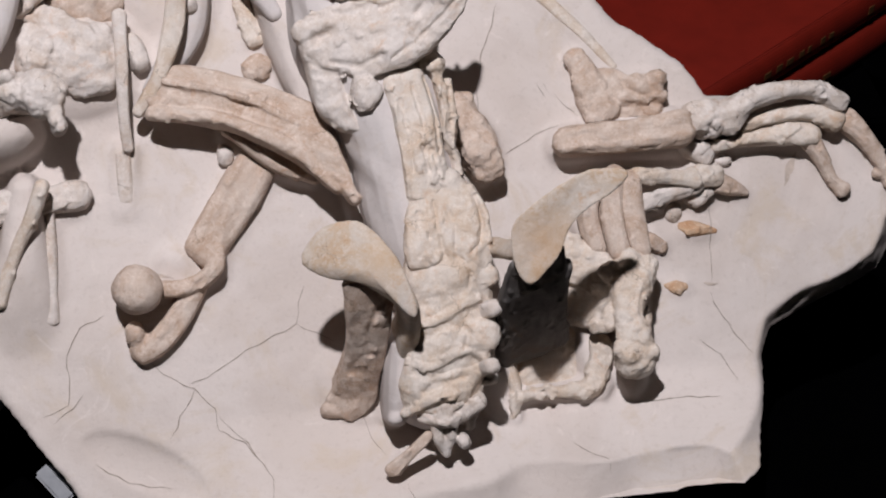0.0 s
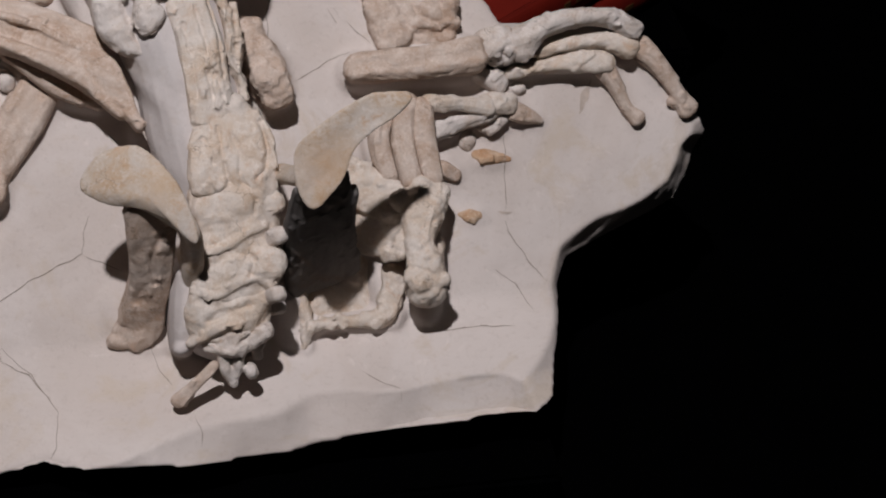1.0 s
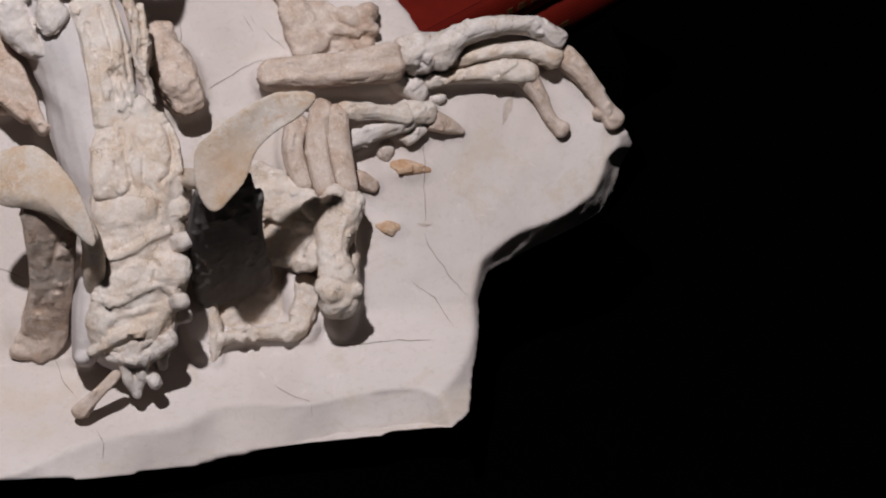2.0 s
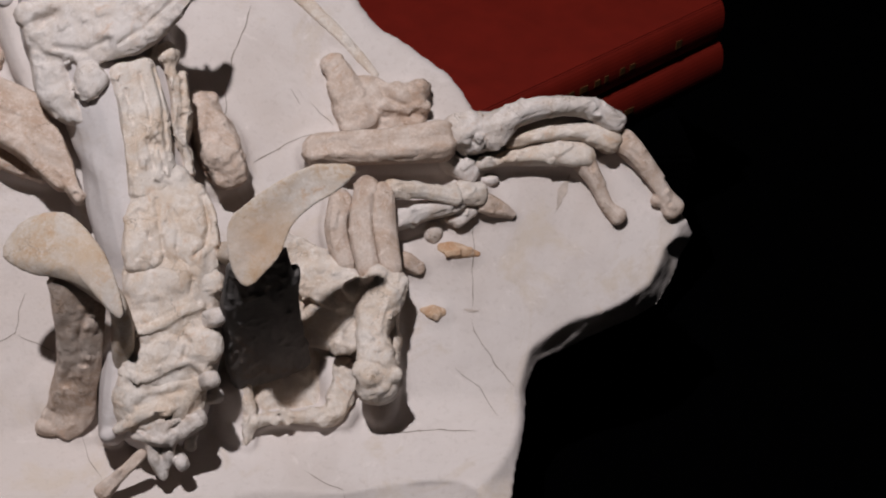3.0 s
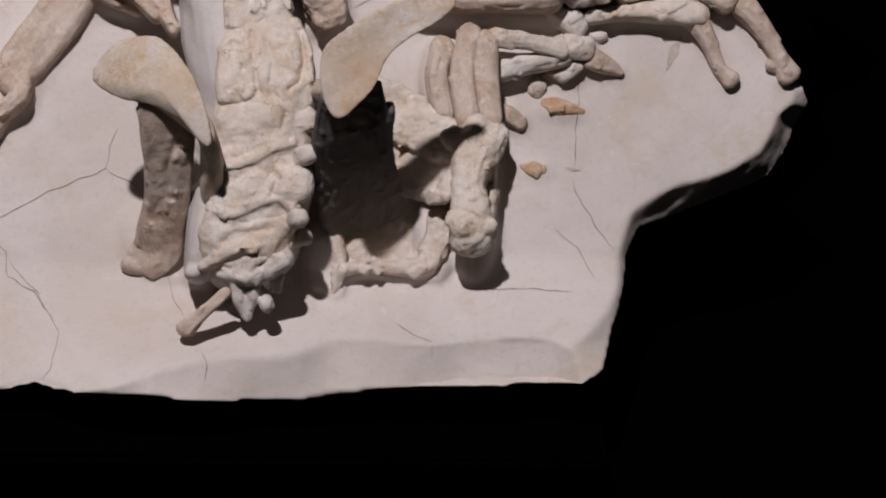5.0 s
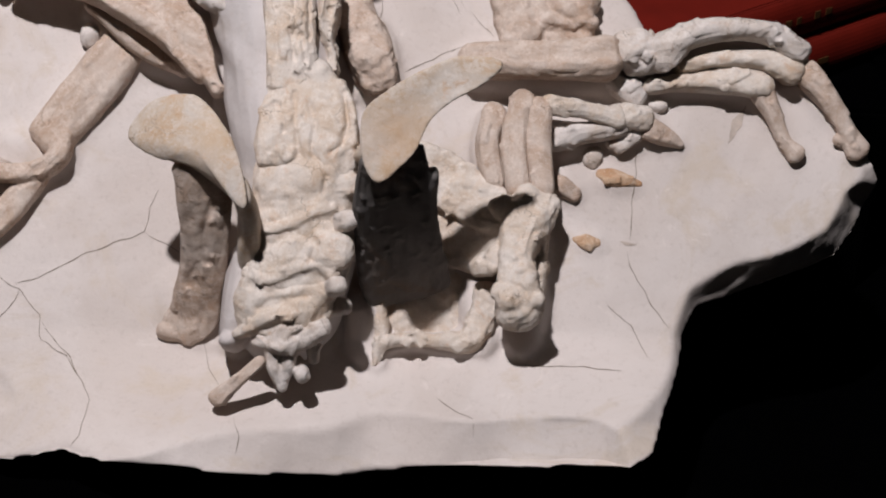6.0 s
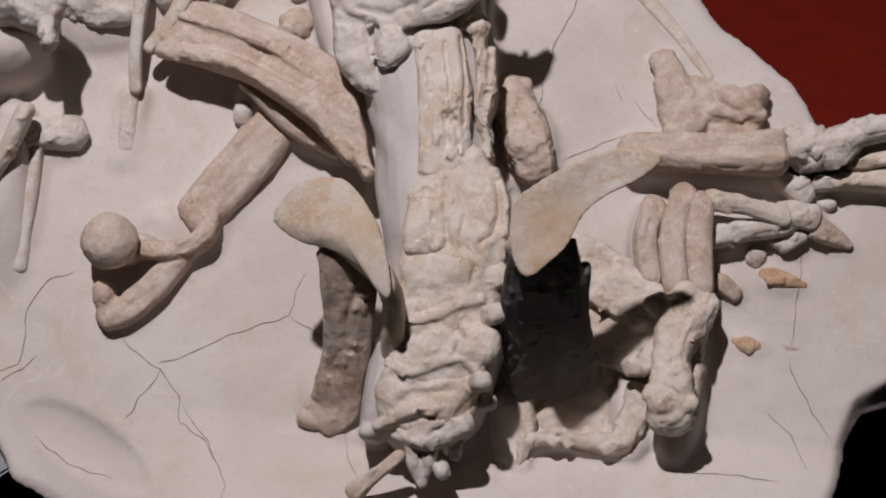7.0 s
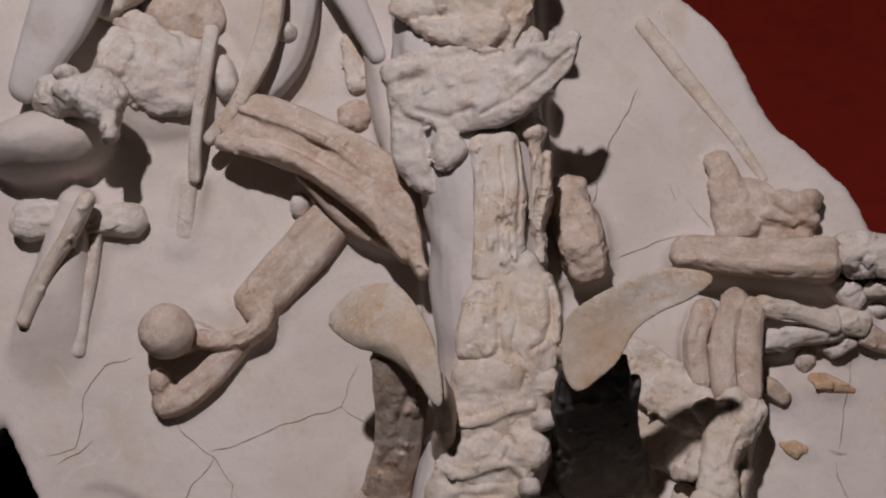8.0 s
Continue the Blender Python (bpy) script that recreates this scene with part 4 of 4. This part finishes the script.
bone("bone_nodule", [[(-0.3593, 0.1656, 0.0100, 0.007, 0.009), (-0.3535, 0.1492, 0.0120, 0.008, 0.010)]], GREY, "short bone end", 0.0010, 0.6)
bone("shoulder_blade", [
    ((-0.4023, 0.1573, 0.0100), (0.040, 0.032, 0.022), -20), [(-0.4302, 0.1903, 0.0140, 0.008, 0.010), (-0.3995, 0.1754, 0.0180, 0.010, 0.010), (-0.3734, 0.1420, 0.0160, 0.010, 0.008)],
    ((-0.4293, 0.1610, 0.0160), (0.018, 0.022, 0.018), 0), ((-0.3929, 0.1387, 0.0140), (0.026, 0.014, 0.014), 0),
], GREY, "lumpy cream shoulder bone", 0.0013, 1.1)
bone("brown_block", [((-0.3963, 0.2032, 0.0040), (0.034, 0.024, 0.016), -20)], TAN, "flat brown block of bone", 0.0014, 0.7)
bone("joint_end", [((-0.4266, 0.1228, 0.0620), (0.018, 0.018, 0.018), 0), ((-0.4445, 0.1248, 0.0600), (0.017, 0.012, 0.014), 0), [(-0.4180, 0.1150, 0.0640, 0.007, 0.009), (-0.4150, 0.0960, 0.0680, 0.005, 0.007)], ((-0.4507, 0.1368, 0.0660), (0.009, 0.006, 0.008), 0),
    [(-0.4405, 0.1272, 0.0300, 0.016, 0.03), (-0.4635, 0.1250, 0.0300, 0.016, 0.03)]], GREY, "knobbly joint end overhanging the slab", 0.0012, 1.1)
bone("rod_bone", [[(-0.4319, 0.0575, 0.0400, 0.006, 0.008), (-0.4412, 0.0368, 0.0320, 0.0055, 0.008), (-0.4550, 0.0118, 0.0220, 0.005, 0.007), (-0.4691, -0.0243, 0.0120, 0.0055, 0.007)]], BONE, "slender sloping rod bone", 0.0011, 0.55)
bone("rod_bone", [[(-0.4286, 0.0464, 0.0100, 0.004, 0.006), (-0.4309, 0.0000, 0.0060, 0.005, 0.006), (-0.4344, -0.0402, 0.0020, 0.007, 0.005)]], GREY, "thin forked rod bone", 0.0010, 0.4)
bone("stub_bone", [[(-0.4790, 0.0445, 0.0100, 0.013, 0.012), (-0.4405, 0.0489, 0.0110, 0.012, 0.012), (-0.4080, 0.0516, 0.0100, 0.012, 0.011)]], GREY, "short stout bone stub", 0.0012)
bone("blade_plate", [[(-0.4878, 0.1306, 0.0300, 0.012, 0.010), (-0.4688, 0.1769, 0.0420, 0.022, 0.010), (-0.4592, 0.2211, 0.0460, 0.026, 0.010), (-0.4579, 0.2624, 0.0460, 0.026, 0.010)]], SUPPORT, "smooth grey blade of plaster and bone", 0.0016, 0.5)
bone("bar_bone", [[(-0.4416, 0.1953, 0.0200, 0.010, 0.010), (-0.4242, 0.2196, 0.0260, 0.016, 0.012), (-0.4040, 0.2490, 0.0300, 0.016, 0.012)]], GREY, "broad bar of bone", 0.0013)
bone("strut_bone", [[(-0.3046, 0.2477, 0.0360, 0.009, 0.008), (-0.2778, 0.2182, 0.0340, 0.010, 0.008), (-0.2510, 0.1783, 0.0280, 0.007, 0.008)]], SUPPORT, "smooth sloping strut beside the backbone", 0.0013, 0.5)
bone("small_bone", [[(-0.2740, 0.1942, 0.0040, 0.007, 0.006), (-0.2653, 0.1623, 0.0040, 0.008, 0.006)]], BONE, "small bone set in plaster", 0.0010)
bone("small_bone", [((-0.2656, 0.1413, 0.0020), (0.012, 0.011, 0.007), 0)], TAN, "small round bone set in plaster", 0.0010)


# ---- the slab itself, swelling round the feet of the bones, and its cracks ----
matrix = make_slab()
SURFACE = BVHTree.FromPolygons([v.co for v in matrix.data.vertices], [p.vertices for p in matrix.data.polygons])


def crack(rows, width=0.0008, mat=None, name="crack"):
    """A hairline crack that wanders along x, y pairs on the slab's face."""
    rows = np.array(rows, float).reshape(-1, 2)
    path = []
    for a, b in zip(rows, rows[1:]):
        count = max(2, int(np.linalg.norm(b - a) / 0.003))
        path += [a + (b - a) * k / count for k in range(count)]
    path = np.array(path + [rows[-1]])
    wander = np.array([[noise.noise((*(p * 90), 1.7)), noise.noise((*(p * 90), 8.2))] for p in path]) * 0.0022
    path = path + wander
    way = np.gradient(path, axis=0)
    side = np.stack([way[:, 1], -way[:, 0]], 1) / (np.linalg.norm(way, axis=1)[:, None] + 1e-9)
    bm = bmesh.new()
    last = None
    for k, (p, s) in enumerate(zip(path, side)):
        half = width / 2 * (0.35 + 1.1 * abs(noise.noise((*(p * 160), 4.4)))) * min(1, (k + 0.3) / 3, (len(path) - k - 0.7) / 3)
        pair = []
        for q in (p - s * half, p + s * half):
            hit = SURFACE.ray_cast(Vector((*q, 0.3)), Vector((0, 0, -1)))[0]
            pair.append(bm.verts.new(Vector((*q, (hit.z if hit else 0.0) + 0.0004))))
        if last:
            bm.faces.new((last[0], last[1], pair[1], pair[0]))
        last = pair
    ob = part(name, bm, mat or CRACK, matrix)
    return ob


for rows, wide in (([0.157, 0.049, 0.145, 0.024], 0.010), ([0.073, -0.049, 0.084, -0.051], 0.009), ([-0.356, -0.011, -0.340, -0.015], 0.004)):
    crack(rows, wide, STAINED, 'bone_trace')
for rows in (
    [-0.364, -0.077, -0.345, -0.093, -0.330, -0.101, -0.317, -0.117, -0.314, -0.134, -0.296, -0.143, -0.281, -0.165],
    [-0.334, -0.098, -0.311, -0.088, -0.290, -0.075, -0.269, -0.065, -0.249, -0.058, -0.247, -0.042, -0.241, -0.028],
    [-0.249, -0.058, -0.235, -0.065, -0.220, -0.072],
    [-0.394, -0.040, -0.413, -0.047, -0.425, -0.068, -0.424, -0.090, -0.426, -0.105, -0.444, -0.113],
    [0.077, -0.056, 0.085, -0.075, 0.100, -0.097, 0.109, -0.108],
    [0.065, -0.093, 0.083, -0.107, 0.094, -0.129],
    [-0.098, 0.092, -0.096, 0.119, -0.087, 0.152, -0.074, 0.182],
    [-0.079, 0.062, -0.057, 0.075, -0.034, 0.084],
    [-0.049, 0.117, -0.041, 0.104], [-0.034, 0.107, -0.019, 0.089],
    [-0.051, -0.162, -0.025, -0.178, -0.023, -0.189],
    [-0.001, -0.137, 0.031, -0.137, 0.075, -0.139],
    [-0.204, -0.129, -0.199, -0.148, -0.192, -0.162],
    [-0.410, -0.152, -0.390, -0.164, -0.371, -0.171, -0.351, -0.173],
    [-0.436, -0.119, -0.422, -0.107, -0.413, -0.098], [-0.330, -0.101, -0.343, -0.121, -0.350, -0.136],
    [-0.043, 0.118, -0.039, 0.110], [0.083, 0.016, 0.081, -0.021, 0.079, -0.048],
    [-0.178, -0.182, -0.175, -0.197, -0.176, -0.206], [-0.315, -0.122, -0.294, -0.143, -0.277, -0.174, -0.280, -0.199, -0.289, -0.211],
):
    crack(rows)


# ---- books under the leaning slab ----
def book(label, corner, along, deep, wide, thick, marks):
    """A closed book lying flat; corner: the spine's outer end at the foot; along, deep: unit ways along the spine and to the fore edge."""
    thing = tagged(new("book"), label, "book")
    turn = Matrix((( along[0], deep[0], 0, corner[0]), (along[1], deep[1], 0, corner[1]), (0, 0, 1, corner[2]), (0, 0, 0, 1)))
    thing.matrix_world = turn
    length = wide
    bm = bmesh.new()
    for low, high in ((0.0, 0.004), (thick - 0.004, thick)):
        box(bm, (0, 0.006, low), (length, deep[2], high), 0.0012)
    part("cover", bm, RED, thing)
    bm = bmesh.new()
    ring = []
    for x in (0.0, length):
        ring.append([bm.verts.new((x, 0.010 - 0.010 * math.sin(a), thick / 2 - thick / 2 * math.cos(a))) for a in np.linspace(0, math.pi, 17)]
                    + [bm.verts.new((x, 0.013 - 0.009 * math.sin(a), thick / 2 - (thick / 2 - 0.003) * math.cos(a))) for a in np.linspace(math.pi, 0, 17)])
    n = len(ring[0])
    for k in range(n):
        bm.faces.new((ring[0][k], ring[0][(k + 1) % n], ring[1][(k + 1) % n], ring[1][k]))
    bm.faces.new(ring[0][::-1])
    bm.faces.new(ring[1])
    part("spine", bm, RED, thing)
    bm = bmesh.new()
    box(bm, (0.004, 0.012, 0.0042), (length - 0.004, deep[2] - 0.004, thick - 0.0042))
    part("pages", bm, PAGES, thing)
    for x, w, h in marks:
        bm = bmesh.new()
        box(bm, (x, -0.0005, thick / 2 - 0.32 * h), (x + 0.7 * w, 0.0006, thick / 2 + 0.32 * h))
        part("gilt_mark", bm, GILT, thing, "worn gilt spine lettering")
    return thing


ALONG, DEEP = (0.8055, 0.5926), (-0.5926, 0.8055, 0.38)
book("thick red cloth-bound book with worn gilt spine, under the slab", (0.342 - 0.30 * ALONG[0], 0.285 - 0.30 * ALONG[1], 1.050), ALONG, DEEP, 0.30, 0.040,
     [(0.085, 0.012, 0.009), (0.102, 0.010, 0.010), (0.116, 0.013, 0.009), (0.134, 0.009, 0.009), (0.146, 0.006, 0.009), (0.165, 0.008, 0.010), (0.177, 0.009, 0.008), (0.236, 0.010, 0.012)])
book("red cloth-bound book lying beneath another red book", (0.347 - 0.30 * ALONG[0], 0.284 - 0.30 * ALONG[1], 1.008), ALONG, DEEP, 0.30, 0.041,
     [(0.10, 0.02, 0.008), (0.13, 0.014, 0.008), (0.17, 0.016, 0.008)])
riser = slab_of("display_riser", (-0.05, 0.17, 0.84), (0.30, 0.60, 1.008), BLACK, 0.004)
tagged(riser, "black velvet covered riser block under the books", "display block")
stand = tagged(new("display_stand"), "black wooden stand holding the leaning slab", "stand")
bm = bmesh.new()
box(bm, (-0.42, -0.20, 0.84), (0.10, -0.02, 0.885), 0.004)
part("ledge", bm, BLACK, stand)
for x in (-0.40, -0.16):
    bm = bmesh.new()
    box(bm, (x - 0.02, 0.30, 0.84), (x + 0.02, 0.34, 1.30), 0.003)
    part("prop", bm, BLACK, stand)


METAL = plain("brushed_steel", (0.30, 0.31, 0.33), 0.35, 0.5, 60)
bm = bmesh.new()
box(bm, (-0.012, -0.007, -0.012), (0.020, 0.007, 0.004), 0.002)
bmesh.ops.transform(bm, matrix=BASE @ pose(-0.4426, -0.1611, -0.0200, 0, 0, -52), verts=bm.verts)
part("bracket", bm, METAL, stand, "small grey metal bracket gripping the slab edge")
